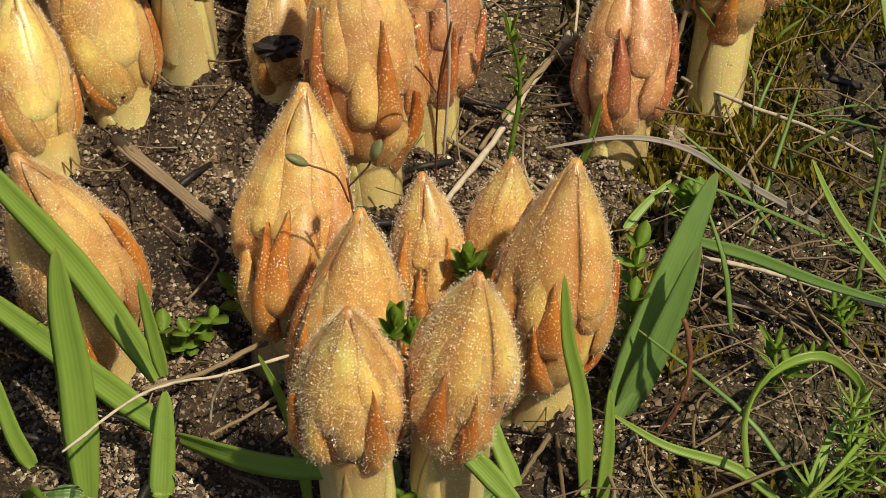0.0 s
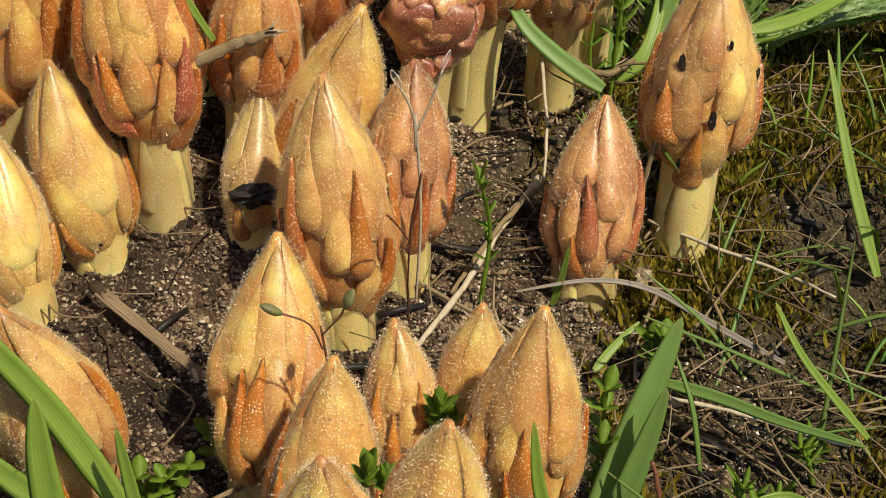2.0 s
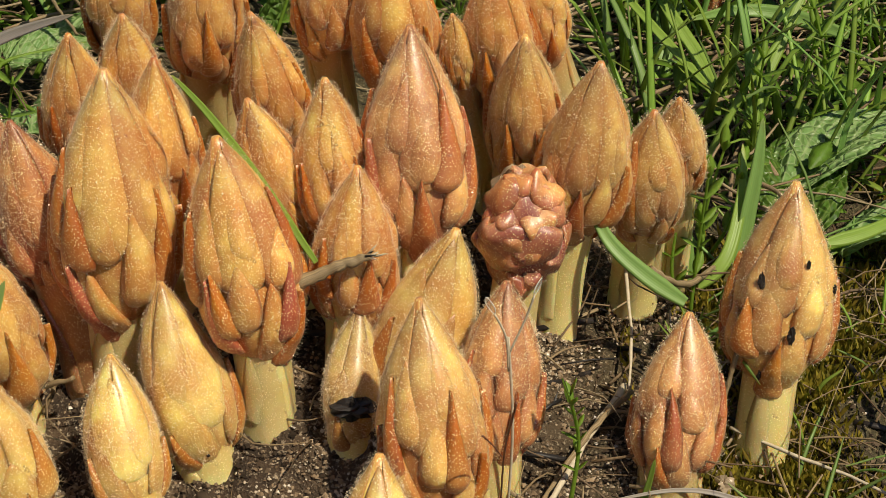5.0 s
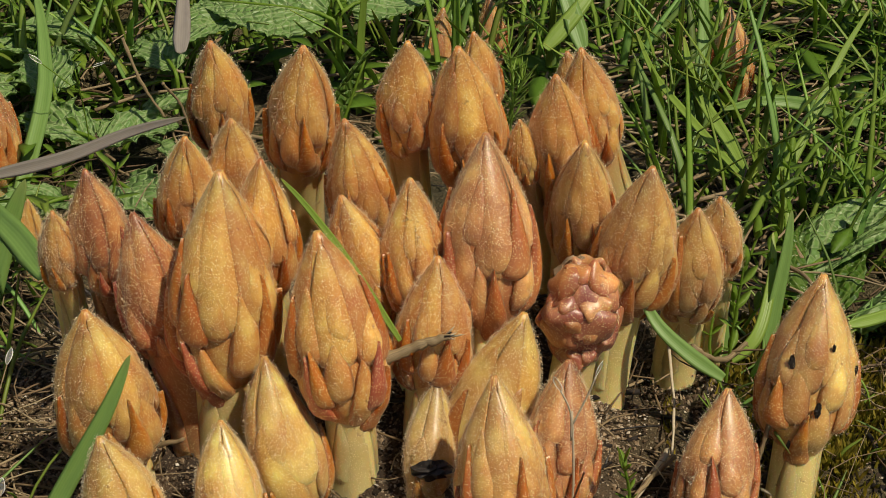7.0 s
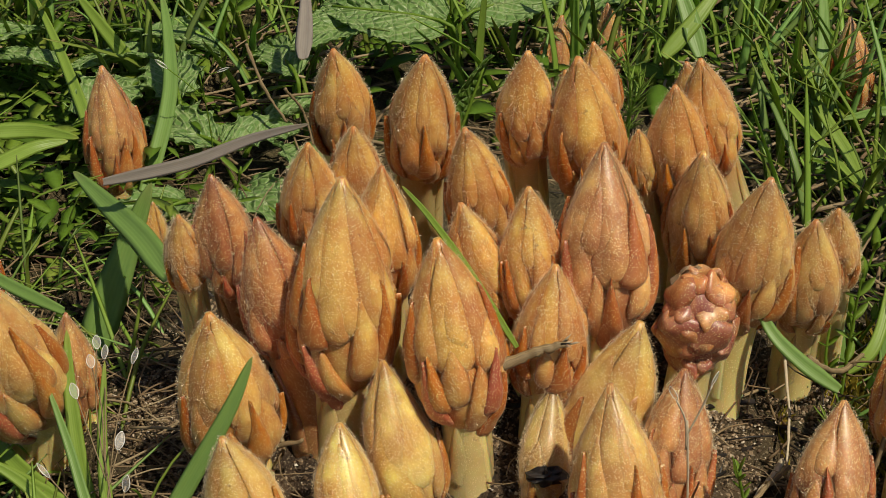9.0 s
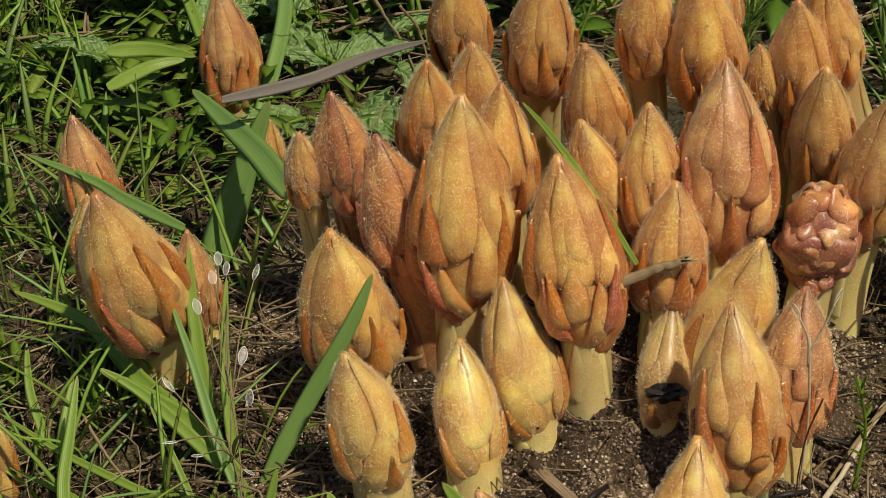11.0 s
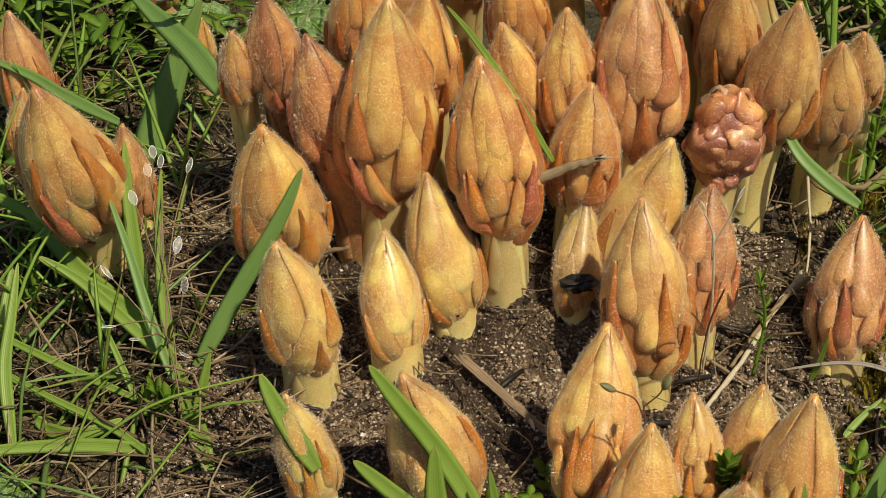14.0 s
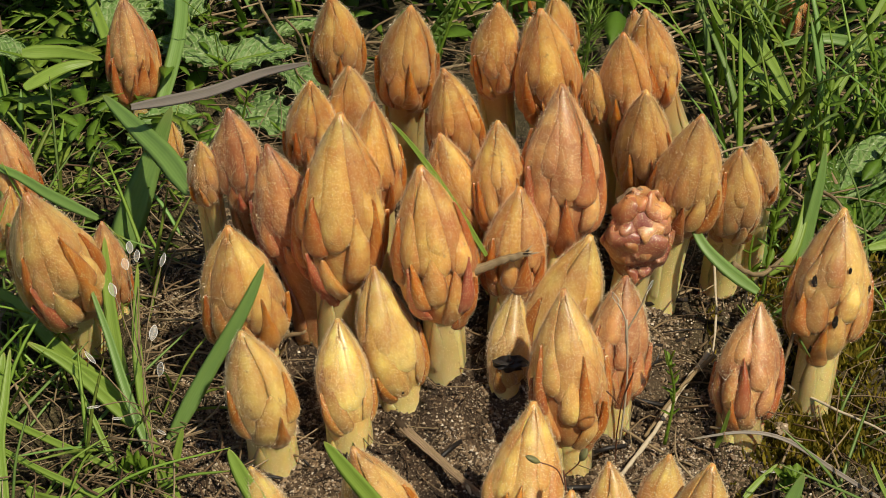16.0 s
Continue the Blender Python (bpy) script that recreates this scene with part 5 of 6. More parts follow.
# broad leaves
def leaf_material(name, base, dark, vein):
    m, nt, b = material(name, 0.42, 0.5)
    uv, u, v = uv_split(nt)
    wave = nt.nodes.new("ShaderNodeTexWave")
    wave.inputs["Scale"].default_value, wave.inputs["Distortion"].default_value, wave.inputs["Detail"].default_value = 2.2, 3.0, 2.0
    skew = nt.nodes.new("ShaderNodeCombineXYZ")
    mth = nt.nodes.new("ShaderNodeMath")
    mth.operation = "MULTIPLY_ADD"
    nt.links.new(absolute(nt, u), mth.inputs[0])
    mth.inputs[1].default_value = -0.55
    nt.links.new(v, mth.inputs[2])
    nt.links.new(mth.outputs[0], skew.inputs[0])
    nt.links.new(skew.outputs[0], wave.inputs[0])
    ob = coords(nt)
    fine = noise_tex(nt, 420, 5, ob)
    net = nt.nodes.new("ShaderNodeTexVoronoi")
    net.feature = "DISTANCE_TO_EDGE"
    net.inputs["Scale"].default_value = 330
    nt.links.new(ob, net.inputs["Vector"])
    c = mix(nt, ramp(nt, fine, 0.35, 0.7), base, dark)
    c = mix(nt, ramp(nt, net.outputs["Distance"], 0.0, 0.10, 0.55, 0.0), c, vein)
    c = mix(nt, ramp(nt, wave.outputs[1], 0.86, 1.0, 0, 0.7), c, vein)
    c = mix(nt, ramp(nt, absolute(nt, u), 0.0, 0.06, 0.8, 0.0), c, vein)
    nt.links.new(c, b.inputs["Base Color"])
    add_bump(nt, b, mix(nt, 0.6, wave.outputs[1], ramp(nt, net.outputs["Distance"], 0.0, 0.3)), 0.8, 0.0016)
    through_light(nt, b, c, 0.38)
    return m


LEAF = leaf_material("crinkled_leaf", (0.26, 0.42, 0.12), (0.17, 0.31, 0.08), (0.44, 0.54, 0.24))
LEAF_DARK = leaf_material("deep_green_leaf", (0.10, 0.20, 0.02), (0.06, 0.13, 0.015), (0.20, 0.28, 0.06))


def broad_leaf(place, aim, length, width, mat, label, lobes=9, depth=0.12, arch=0.25, roll=0.0, seed=0):
    """A toothed, puckered leaf with a midrib and a stalk; aim is the way its tip points."""
    rng = random.Random(seed)
    aim = np.array(aim, float)
    aim /= np.linalg.norm(aim)
    sd = np.cross(aim, (0, 0, 1))
    sd /= np.linalg.norm(sd)
    up = np.cross(sd, aim)
    sd, up = sd * math.cos(roll) + up * math.sin(roll), up * math.cos(roll) - sd * math.sin(roll)
    top = thing("leaf_plant", place, label, "leaf", "broad leaves")
    nu, nv = 25, 34
    vs, uv = [], []
    ph = rng.uniform(0, 6)
    for j in range(nv):
        v = j / (nv - 1)
        w = width * 0.5 * (math.sin(math.pi * min(1, 0.06 + 0.94 * v) ** 0.75) ** 0.7 if v < 0.999 else 0.01)
        tooth = 1 - depth * abs(math.sin(lobes * math.pi * v + ph)) ** 0.6
        for i in range(nu):
            u = 2 * i / (nu - 1) - 1
            k = w * (1 + (tooth - 1) * abs(u) ** 3)
            puck = 0.035 * width * math.sin(22 * (v - 0.5 * abs(u)) + ph) * abs(u) * (1 - abs(u) ** 4) + 0.03 * width * math.sin(5 * u + 7 * v + ph)
            z = -arch * length * (v - 0.3) ** 2 + 0.22 * w * abs(u) + puck - 0.02 * width * math.exp(-(u * 9) ** 2)
            vs.append(tuple(sd * u * k + aim * v * length + up * z))
            uv.append((u, v))
    n0 = len(vs)
    vs += [tuple(np.array(p) - up * 0.0003) for p in vs]
    f = grid_faces(nu, nv)
    rim = [i for i in range(nu)] + [j * nu + nu - 1 for j in range(1, nv)] + [(nv - 1) * nu + i for i in range(nu - 2, -1, -1)] + [j * nu for j in range(nv - 2, 0, -1)]
    f = f + [tuple(k + n0 for k in q[::-1]) for q in f] + [(b, a, a + n0, b + n0) for a, b in zip(rim, rim[1:] + rim[:1])]
    mesh_ob("leaf", vs, f, mat, top, uv + uv)
    foot = np.array([-aim[0] * 0.01, -aim[1] * 0.01, -place[2] - 0.002])
    tv, tf, tu = tube(bezier([foot, foot * 0.4 + up * 0.001, (0, 0, 0), aim * length * 0.9 - up * (arch * length * 0.33)], 14), np.linspace(0.0011, 0.0004, 14), 6)
    mesh_ob("leaf_stalk", [tuple(v) for v in tv], tf, WEED, top, tu)


broad_leaf((-0.0120, 0.1975, 0.0342), (-1, 0.25, 0.12), 0.044, 0.027, LEAF, "large crinkled light green leaf behind the buds", 13, 0.13, 0.3, 0.6, 1)
broad_leaf((-0.0040, 0.2047, 0.0341), (1, 0.35, 0.15), 0.036, 0.022, LEAF, "crinkled greyish green leaf behind the buds", 12, 0.16, 0.3, -0.6, 2)
broad_leaf((-0.0100, 0.1558, 0.0083), (0.25, 0.2, 1), 0.034, 0.018, LEAF_DARK, "dark green upright leaf between two buds", 7, 0.12, 0.3, 1.2, 3)
broad_leaf((-0.0350, 0.2118, 0.0301), (-0.7, -0.5, 0.05), 0.034, 0.024, LEAF, "crinkled light green leaf in shade", 11, 0.2, 0.3, 0.2, 9)
for n, (x, y, z, ax, ay, az, ln, w) in enumerate((
    (-0.085, 0.150, 0.016, -0.8, 0.5, 0.1, 0.026, 0.020), (-0.082, 0.148, 0.016, 0.7, 0.3, 0.1, 0.022, 0.018),
    (-0.098, 0.170, 0.022, -0.3, 1, 0.2, 0.026, 0.022), (-0.075, 0.128, 0.012, 0.4, -0.6, 0.1, 0.024, 0.020),
    (-0.090, 0.120, 0.012, -0.7, -0.5, 0.1, 0.024, 0.018), (-0.105, 0.200, 0.022, -1, -0.2, 0.1, 0.030, 0.022),
    (-0.062, 0.190, 0.020, -0.4, 0.9, 0.1, 0.026, 0.020), (-0.140, 0.190, 0.024, -1, 0.2, 0.1, 0.026, 0.020),
    (-0.060, 0.155, 0.012, 0.2, -0.8, 0.1, 0.022, 0.018), (-0.128, 0.160, 0.020, 0.5, 0.8, 0.1, 0.028, 0.022), (-0.118, 0.215, 0.024, 0.6, -0.3, 0.1, 0.030, 0.024),
    (-0.150, 0.215, 0.026, -0.6, -0.6, 0.1, 0.028, 0.022), (-0.070, 0.170, 0.014, 0.9, 0.3, 0.1, 0.024, 0.020), (-0.155, 0.150, 0.018, -0.8, 0.3, 0.1, 0.026, 0.020), (0.035, 0.235, 0.018, 0.6, 0.3, 0.2, 0.028, 0.018),
)):
    broad_leaf((x, y, z), (ax, ay, az), ln * 1.15, w * 1.2, LEAF, "lobed soft green leaf low behind the clump", 5, 0.42, 0.35, 0.2 * (-1) ** n, 20 + n)
broad_leaf((0.1269, 0.0418, 0.0121), (1, 0.1, 0.25), 0.055, 0.030, LEAF, "broad ribbed green leaf beside the mossy ground", 10, 0.07, 0.3, 0.35, 40)
broad_leaf((0.1187, 0.0656, 0.0146), (0.9, 0.7, 0.2), 0.055, 0.026, LEAF, "broad ribbed green leaf in the grass", 10, 0.07, 0.3, 0.2, 41)
broad_leaf((0.1207, 0.0508, 0.0106), (0.2, 1, 0.25), 0.045, 0.024, LEAF_DARK, "dark green leaf under grass", 9, 0.07, 0.3, 0.1, 42)
broad_leaf((-0.1199, -0.0782, 0.0032), (-0.6, -0.6, 0.1), 0.022, 0.020, LEAF, "round puckered young leaf flat on the soil", 8, 0.10, 0.3, 0.0, 43)
broad_leaf((-0.0300, -0.1241, 0.0091), (0.3, -0.6, 0.1), 0.011, 0.012, LEAF, "small round clover-like leaf", 2, 0.1, 0.2, 0.0, 44)
broad_leaf((0.0238, -0.1301, 0.0121), (-0.7, 0.1, 0.4), 0.008, 0.009, LEAF, "small round clover-like leaf", 2, 0.1, 0.2, 0.3, 45)
broad_leaf((0.0252, -0.1311, 0.0121), (0.8, -0.1, 0.3), 0.008, 0.009, LEAF, "small round clover-like leaf", 2, 0.1, 0.2, -0.3, 46)
broad_leaf((0.0330, -0.1360, 0.0101), (0.5, 0.2, 0.3), 0.008, 0.009, LEAF, "small round clover-like leaf", 2, 0.1, 0.2, 0.1, 47)


def ground_cover():
    """Low leaves of many kinds that fill the meadow behind and beside the clump."""
    rng = random.Random(17)
    heap = Heap()
    for k in range(6500):
        zone = rng.random()
        if zone < 0.45:
            x, y = rng.uniform(-0.27, 0.25), rng.uniform(0.17, 0.45)
        elif zone < 0.68:
            x, y = rng.uniform(-0.25, -0.09), rng.uniform(0.06, 0.25)
        elif zone < 0.85:
            x, y = rng.uniform(0.10, 0.25), rng.uniform(0.04, 0.3)
        else:
            x, y = rng.uniform(-0.24, -0.125), rng.uniform(-0.10, 0.10)
            if rng.random() < 0.75:
                continue
        if noise.noise((x * 26, y * 26, 1.0)) < -0.28:
            continue
        a = rng.uniform(0, 6.28)
        ln = rng.uniform(0.004, 0.018) * (1 if y > 0.1 else 0.6)
        w = ln * rng.uniform(0.14, 0.5)
        d = np.array([math.cos(a), math.sin(a), rng.uniform(-0.1, 0.7)])
        d /= np.linalg.norm(d)
        sd = np.cross(d, (rng.uniform(-0.4, 0.4), rng.uniform(-0.4, 0.4), 1))
        sd /= np.linalg.norm(sd)
        up = np.cross(sd, d)
        p = np.array([x, y, ground_z(x, y) + rng.random() ** 2 * 0.02])
        vs = []
        for j in range(5):
            v = j / 4
            ww = w * 0.5 * (0.12, 0.8, 1.0, 0.7, 0.06)[j]
            c = p + d * ln * v - up * ln * 0.25 * v * v
            vs += [c - sd * ww + up * ww * 0.3, c, c + sd * ww + up * ww * 0.3, c - up * 0.0002]
        heap.add(vs, grid_faces(4, 5, True))
    heap.made("ground_cover", WEED, "low mixed green leaves of meadow weeds", "ground cover")


ground_cover()


# small weeds: a stalk with pairs of little leaves
def leaflet_mesh(length, width):
    vs, uv = [], []
    for j in range(7):
        v = j / 6
        w = width * 0.5 * math.sin(math.pi * (0.08 + 0.9 * v)) ** 0.8 if v < 1 else 0.00004
        for u, b in ((-1, 0), (0, 0), (1, 0), (0, 1)):
            vs.append((u * w, v * length, 0.25 * abs(u) * w + 0.12 * length * v * v - (0.00018 if b else 0)))
            uv.append((u, v))
    return vs, grid_faces(4, 7, True), uv


def weed(place, tips, length, width, per, label, mat, up=0.8, step=0.0045, seed=0, name="weed_sprig"):
    """tips: where each stalk ends, from the foot. Leaves sit in whorls of per."""
    rng = random.Random(seed)
    top = thing(name, place, label, "weed", "small weeds")
    vs, f, uv = leaflet_mesh(length, width)
    shared = None
    for tip in tips:
        tip = np.array(tip, float)
        ln = np.linalg.norm(tip)
        line = bezier([(0, 0, -0.001), tip * 0.5 + np.array([rng.gauss(0, 0.06) * ln, rng.gauss(0, 0.06) * ln, 0]), tip], 14)
        tv, tf, tu = tube(line, np.linspace(0.0005, 0.0003, 14), 6)
        mesh_ob("stalk", [tuple(v) for v in tv], tf, mat, top, tu)
        n = max(2, int(ln / step))
        for k in range(n):
            q = 0.25 + 0.75 * (k + 0.6) / n
            c = np.array([np.interp(q, np.linspace(0, 1, 14), line[:, i]) for i in range(3)])
            off = rng.uniform(0, 6.28)
            lift = up * (0.75 if k < n - 1 else 1.35)
            for i in range(per):
                if shared is None:
                    ob = mesh_ob("leaflet", [tuple(v) for v in vs], f, mat, top, uv)
                    shared = ob.data
                else:
                    ob = new("leaflet", shared)
                    ob.parent = top
                s = rng.uniform(0.7, 1.15) * (1.05 if k > n - 3 else 0.9)
                ob.matrix_basis = Matrix.Translation(c.tolist()) @ Euler((0, 0, off + 6.283 * i / per + rng.uniform(-0.2, 0.2))).to_matrix().to_4x4() @ Euler((lift + rng.uniform(-0.2, 0.2), 0, 0)).to_matrix().to_4x4() @ Matrix.Scale(s, 4)


SPRIG = "slender light green weed with paired leaves"
weed((0.0513, -0.0415, 0.0058), [(-0.0015, -0.002, 0.030)], 0.0042, 0.0016, 2, SPRIG, WEED, 0.9, 0.004, 1)
weed((0.1275, 0.0983, 0.0010), [(0.001, 0, 0.055), (0.007, 0.004, 0.040)], 0.0065, 0.0024, 3, SPRIG, WEED, 0.6, 0.008, 2)
weed((0.1150, 0.0844, 0.0023), [(0.001, 0, 0.040), (-0.004, 0.004, 0.030)], 0.006, 0.0022, 3, SPRIG, WEED, 0.6, 0.008, 3)
weed((0.0869, 0.0184, 0.0085), [(0.001, -0.002, 0.040), (-0.004, 0.002, 0.026)], 0.0055, 0.0024, 2, SPRIG, WEED, 0.7, 0.007, 4)
weed((0.0952, 0.0447, 0.0072), [(0.003, 0, 0.032), (0.008, 0.002, 0.022), (-0.003, -0.004, 0.016)], 0.0055, 0.0022, 2, SPRIG, WEED, 0.7, 0.006, 5)
weed((0.1499, 0.1247, 0.0002), [(0.001, 0, 0.05), (-0.008, 0.004, 0.036)], 0.006, 0.0022, 3, SPRIG, WEED, 0.6, 0.008, 6)
weed((-0.0917, -0.0582, 0.0011), [(0.001, 0.001, 0.012), (0.004, 0.0, 0.010), (-0.002, 0.002, 0.010)], 0.0055, 0.0024, 4, "tufted weed with a closed white flower bud", WEED, 0.8, 0.004, 7)
weed((-0.1538, -0.0025, 0.0004), [(0.0, 0, 0.018), (0.004, 0.002, 0.012)], 0.006, 0.0026, 3, SPRIG, WEED, 0.7, 0.005, 8)
weed((-0.1439, -0.0552, 0.0001), [(0.0, 0, 0.009), (0.007, 0.003, 0.007), (-0.006, 0, 0.007)], 0.0055, 0.0025, 3, SPRIG, WEED, 0.6, 0.004, 9)
weed((-0.1276, -0.0114, 0.0012), [(0.0, 0, 0.02), (-0.005, 0, 0.012)], 0.006, 0.0026, 2, SPRIG, WEED, 0.7, 0.006, 10)
weed((-0.0699, 0.0809, 0.0107), [(0.001, 0, 0.034)], 0.0075, 0.0024, 3, SPRIG, WEED, 0.4, 0.009, 11)
weed((0.0235, -0.1103, 0.0123), [(0.001, -0.003, 0.018), (0.003, -0.002, 0.015)], 0.0042, 0.0022, 5, "tiny leafy green tuft wedged between buds", WEED, 0.9, 0.003, 12)
weed((0.0379, -0.0890, 0.0049), [(0.0, -0.002, 0.018), (0.002, 0.0, 0.014)], 0.0042, 0.0022, 5, "tiny leafy green tuft wedged between buds", WEED, 0.9, 0.003, 13)
weed((0.0629, -0.0984, 0.0004), [(0.001, 0.0, 0.020), (0.002, 0.004, 0.028)], 0.004, 0.0024, 3, SPRIG, WEED, 0.6, 0.005, 14)
weed((0.0825, -0.0606, 0.0014), [(0.0005, -0.001, 0.010), (0.002, 0.001, 0.009), (-0.002, 0, 0.009)], 0.0036, 0.003, 4, "little weed with rounded bright leaves", WEED, 0.5, 0.004, 15)
weed((-0.0099, -0.0892, 0.0012), [(0.002, 0, 0.008), (-0.003, 0.002, 0.007), (0.006, 0.003, 0.008)], 0.0036, 0.0028, 3, "low weed with small oval leaves", WEED, 0.3, 0.003, 16)
weed((0.0021, -0.0801, 0.0019), [(0.002, 0, 0.008), (-0.003, 0.002, 0.007)], 0.0036, 0.0028, 3, "low weed with small oval leaves", WEED, 0.3, 0.003, 17)
NEEDLE = "feathery green weed with whorls of needle leaves"
weed((0.0424, 0.1426, 0.0031), [(0.0, -0.002, 0.046), (0.005, 0.0, 0.034)], 0.0085, 0.0007, 8, NEEDLE, GRASS, 0.7, 0.006, 21)
weed((0.0920, -0.1280, 0.0000), [(0.0, 0, 0.024), (0.008, 0.002, 0.014), (-0.006, -0.006, 0.012)], 0.0050, 0.0007, 8, NEEDLE, GRASS, 0.6, 0.004, 22)
weed((0.1024, -0.0053, 0.0037), [(0.0, 0.01, 0.016), (0.006, 0.006, 0.012)], 0.007, 0.0007, 7, NEEDLE, GRASS, 0.6, 0.004, 23)
weed((0.0827, -0.0083, 0.0066), [(0.0, 0.004, 0.016), (-0.004, 0.006, 0.012)], 0.006, 0.0007, 7, NEEDLE, GRASS, 0.6, 0.004, 24)
weed((0.1049, -0.0902, 0.0002), [(0.0, 0.004, 0.008), (-0.004, 0.0, 0.008)], 0.005, 0.0012, 5, "low green weed in moss", WEED, 0.6, 0.004, 25)
weed((0.0899, -0.1002, 0.0002), [(0.0, 0.004, 0.006), (0.006, 0.0, 0.006)], 0.005, 0.0014, 5, "low green weed in moss", WEED, 0.6, 0.004, 26)


# seed stalks with papery pods
def pod_mesh(length, width, depth):
    vs, uv = [], []
    rows, sides = 9, 12
    for j in range(rows):
        v = j / (rows - 1)
        r = math.sin(math.pi * (0.03 + 0.94 * v)) ** 0.75
        for i in range(sides):
            th = 2 * math.pi * i / sides
            vs.append((math.cos(th) * r * width / 2, math.sin(th) * r * depth / 2, v * length))
            uv.append((max(abs(math.cos(th)) ** 0.7, abs(2 * v - 1) ** 2), v))
    return vs, uv, grid_faces(sides, rows, True) + [tuple(range(sides))[::-1], tuple((rows - 1) * sides + i for i in range(sides))]


def seed_stalk(place, fork, pods, mat, pod_mat, size, label, thick=0.00022):
    """A thin stalk to fork, and from it a branch to each pod: all from the foot."""
    top = thing("seed_stalk", place, label, "seed stalk", "seed stalks")
    base = np.array(place)
    fork = np.array(fork) - base
    tv, tf, tu = tube(bezier([(0, 0, -0.002), fork * 0.5 + (0.001, 0, 0), fork], 12), thick, 5)
    mesh_ob("stalk", [tuple(v) for v in tv], tf, mat, top, tu)
    rng = random.Random(int(abs(place[0]) * 1e5))
    pv, pu, pf = pod_mesh(*size)
    shared = None
    for p in pods:
        p = np.array(p) - base
        start = fork * rng.uniform(0.75, 1.0)
        mid = (start + p) / 2 + np.array([rng.uniform(-1, 1), rng.uniform(-1, 1), 1.2]) * 0.0012
        tv, tf, tu = tube(bezier([start, mid, p], 9), thick * 0.8, 5)
        mesh_ob("branch", [tuple(v) for v in tv], tf, mat, top, tu)
        if shared is None:
            ob = mesh_ob("pod", pv, pf, pod_mat, top, pu)
            shared = ob.data
        else:
            ob = new("pod", shared)
            ob.parent = top
        d = Vector((p - mid).tolist()).normalized()
        q = d.to_track_quat("Z", "Y")
        ob.matrix_basis = Matrix.Translation(p.tolist()) @ q.to_matrix().to_4x4() @ Euler((0, 0, rng.uniform(-0.6, 0.6))).to_matrix().to_4x4()


PAPER = "dead stalk with silvery papery seed pods"
FLAT = (0.0044, 0.0023, 0.00035)
seed_stalk((-0.0862, -0.0594, 0.0013), (-0.0921, -0.0262, 0.0293), [(-0.0970, 0.0019, 0.0390), (-0.0947, -0.0011, 0.0382), (-0.0970, -0.0053, 0.0385), (-0.0990, -0.0159, 0.0373), (-0.0873, -0.0060, 0.0400)], STRAW, POD, FLAT, PAPER)
seed_stalk((-0.0852, -0.0613, 0.0012), (-0.0895, -0.0472, 0.0268), [(-0.0869, -0.0350, 0.0370), (-0.1008, -0.0427, 0.0355), (-0.0976, -0.0589, 0.0349), (-0.0917, -0.0634, 0.0349), (-0.0836, -0.0487, 0.0361), (-0.0816, -0.0683, 0.0350)], STRAW, POD, FLAT, PAPER)
seed_stalk((-0.0858, 0.1484, 0.0009), (-0.0867, 0.1416, 0.0432), [(-0.0957, 0.1390, 0.0465), (-0.0809, 0.1382, 0.0456)], WEED, POD, (0.0052, 0.0030, 0.0006), PAPER)
seed_stalk((0.0385, -0.0435, 0.0067), (0.0378, -0.0446, 0.0505), [(0.0423, -0.0453, 0.0599), (0.0349, -0.0466, 0.0573)], PALE, POD, FLAT, "pale forked stalk with papery pods on a bud", 0.0003)
seed_stalk((0.0200, -0.0949, 0.0108), (0.0184, -0.0932, 0.0429), [(0.0125, -0.0946, 0.0469), (0.0219, -0.0946, 0.0473)], REDSTALK, GREENPOD, (0.0042, 0.0026, 0.0016), "thin red stalk with two oval green pods")
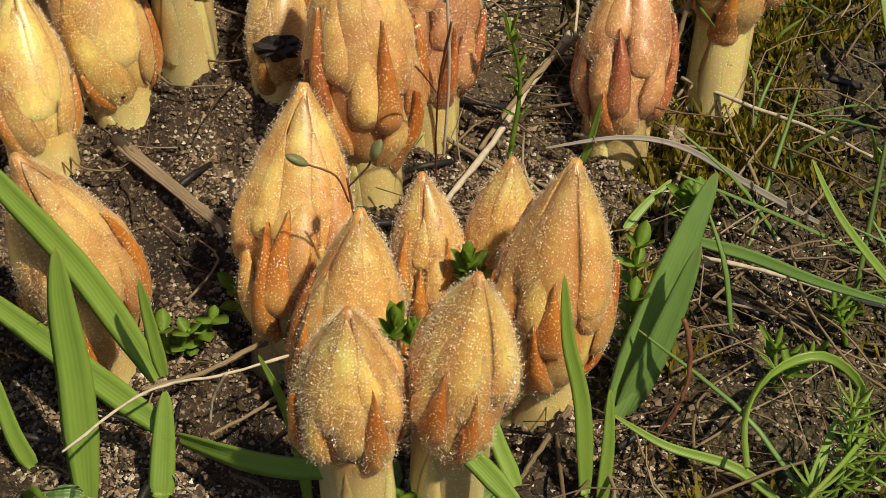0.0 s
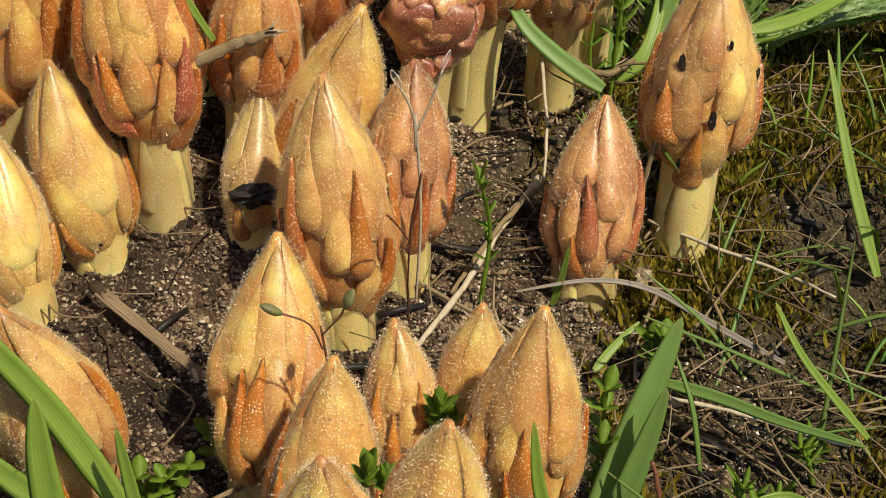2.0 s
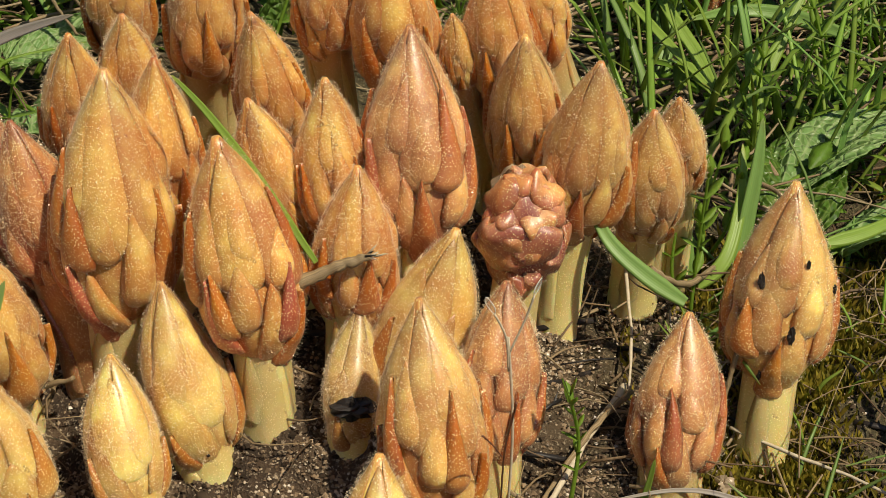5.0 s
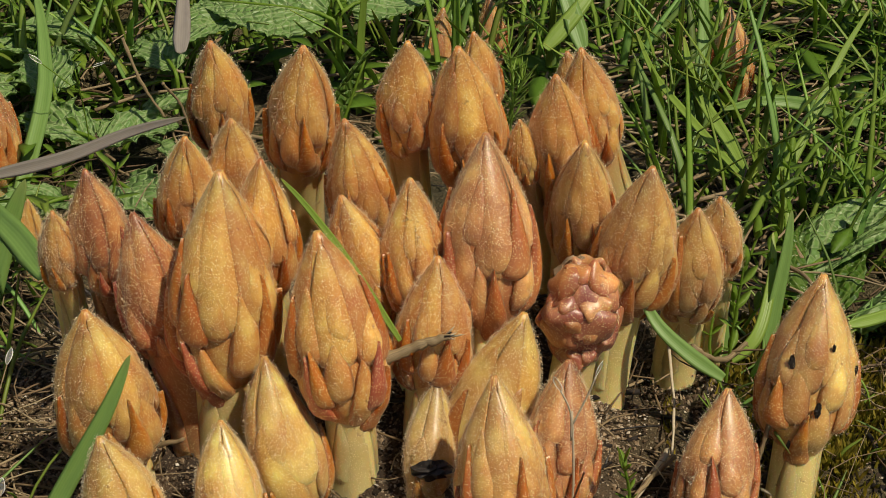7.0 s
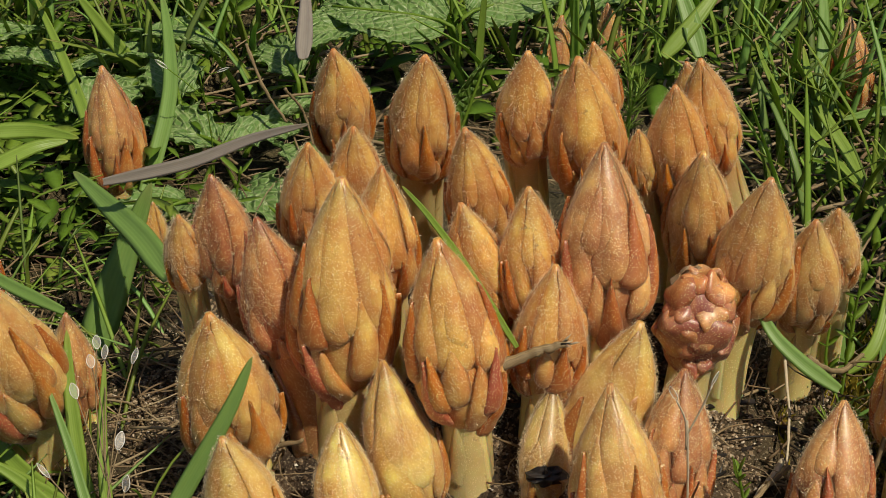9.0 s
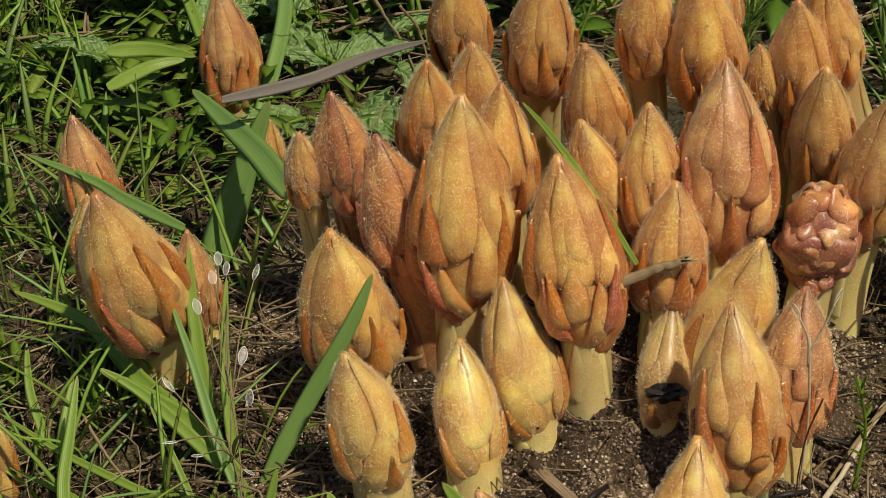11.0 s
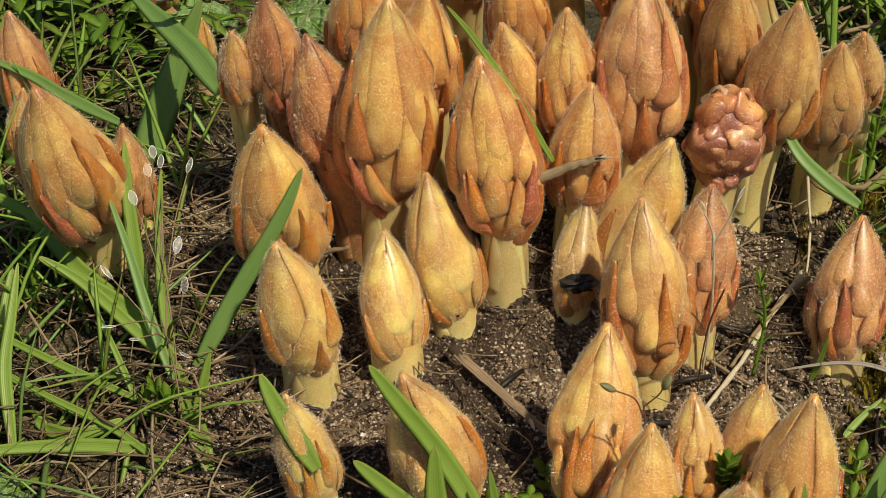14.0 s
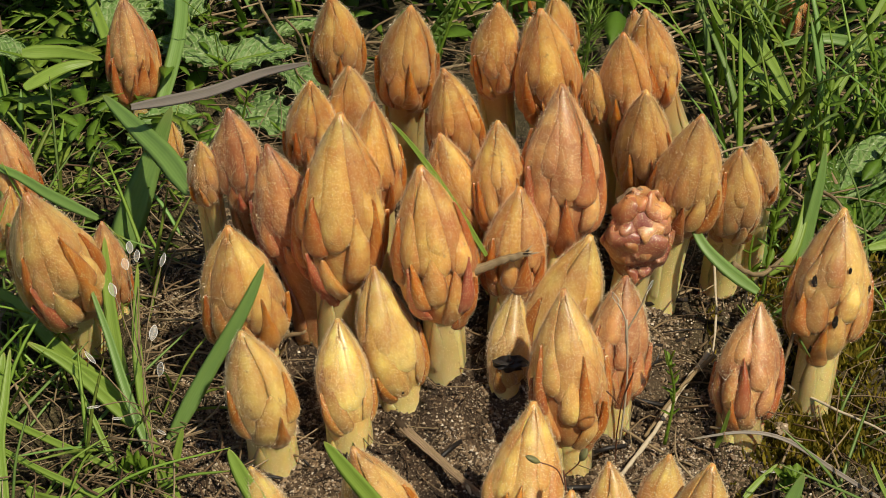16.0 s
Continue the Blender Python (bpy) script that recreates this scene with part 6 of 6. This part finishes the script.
seed_stalk((-0.1548, 0.0293, 0.0005), (-0.1558, 0.0194, 0.0224), [(-0.1598, 0.0115, 0.0243), (-0.1532, 0.0232, 0.0265), (-0.1628, 0.0216, 0.0223)], STRAW, POD, FLAT, PAPER)
seed_stalk((0.0854, -0.0549, 0.0016), (0.0849, -0.0559, 0.0065), [(0.0794, -0.0566, 0.0082)], STRAW, POD, FLAT, PAPER)


# dark crust on the small pale bud, stone, holes in stems
def clod(name, place, size, mat, label, category, seed):
    rng = np.random.default_rng(seed)
    vs = []
    rows, sides = 9, 14
    for j in range(rows):
        ph = math.pi * (0.03 + 0.94 * j / (rows - 1)) - math.pi / 2
        for i in range(sides):
            th = 2 * math.pi * i / sides
            k = 1 + rng.uniform(-0.45, 0.35)
            vs.append((size[0] * k * math.cos(ph) * math.cos(th), size[1] * k * math.cos(ph) * math.sin(th), size[2] * k * math.sin(ph)))
    ob = mesh_ob(name, vs, grid_faces(sides, rows, True) + [tuple(range(sides))[::-1], tuple((rows - 1) * sides + i for i in range(sides))], mat, smooth=False)
    ob.location = place
    tagged(ob, label, category)


clod("bark_crust", (0.0090, -0.0310, 0.0252), (0.0042, 0.0020, 0.0022), DARKBIT, "black crumbling bark stuck to a pale bud", "bark", 1)
clod("pebble", (0.0844, -0.0352, 0.0047), (0.0019, 0.0016, 0.0018), GRAIN, "small glittering quartz pebble beside a bud", "pebble", 2)
# The stem's dark hole is imitated by a small black lump.
clod("bark_crust", (0.0754, -0.0399, 0.0084), (0.0011, 0.0006, 0.0011), DARKBIT, "small black lump standing for the dark hole in a bud's stem", "bark", 3)
clod("bark_crust", (0.0215, -0.0141, 0.0243), (0.006, 0.004, 0.005), DARKBIT, "black rotten clod between bud stems", "bark", 4)
for n, (x, y, z, s) in enumerate(((0.55, -0.85, 0.0020, 0.7), (0.66, 0.12, 0.0010, 0.6), (0.50, 0.95, 0.0013, 0.8), (0.30, -0.05, 0.0019, 0.7), (0.06, -0.6, 0.0011, 0.9))):
    spot = torn_base + torn_on(x, -1.571 + y, 0.0016)
    clod("dark_scab", tuple(spot.tolist()), (z * 0.4, z * 0.25, z), DARKBIT, "blackened torn spot on a tan bud", "scab", 10 + n)
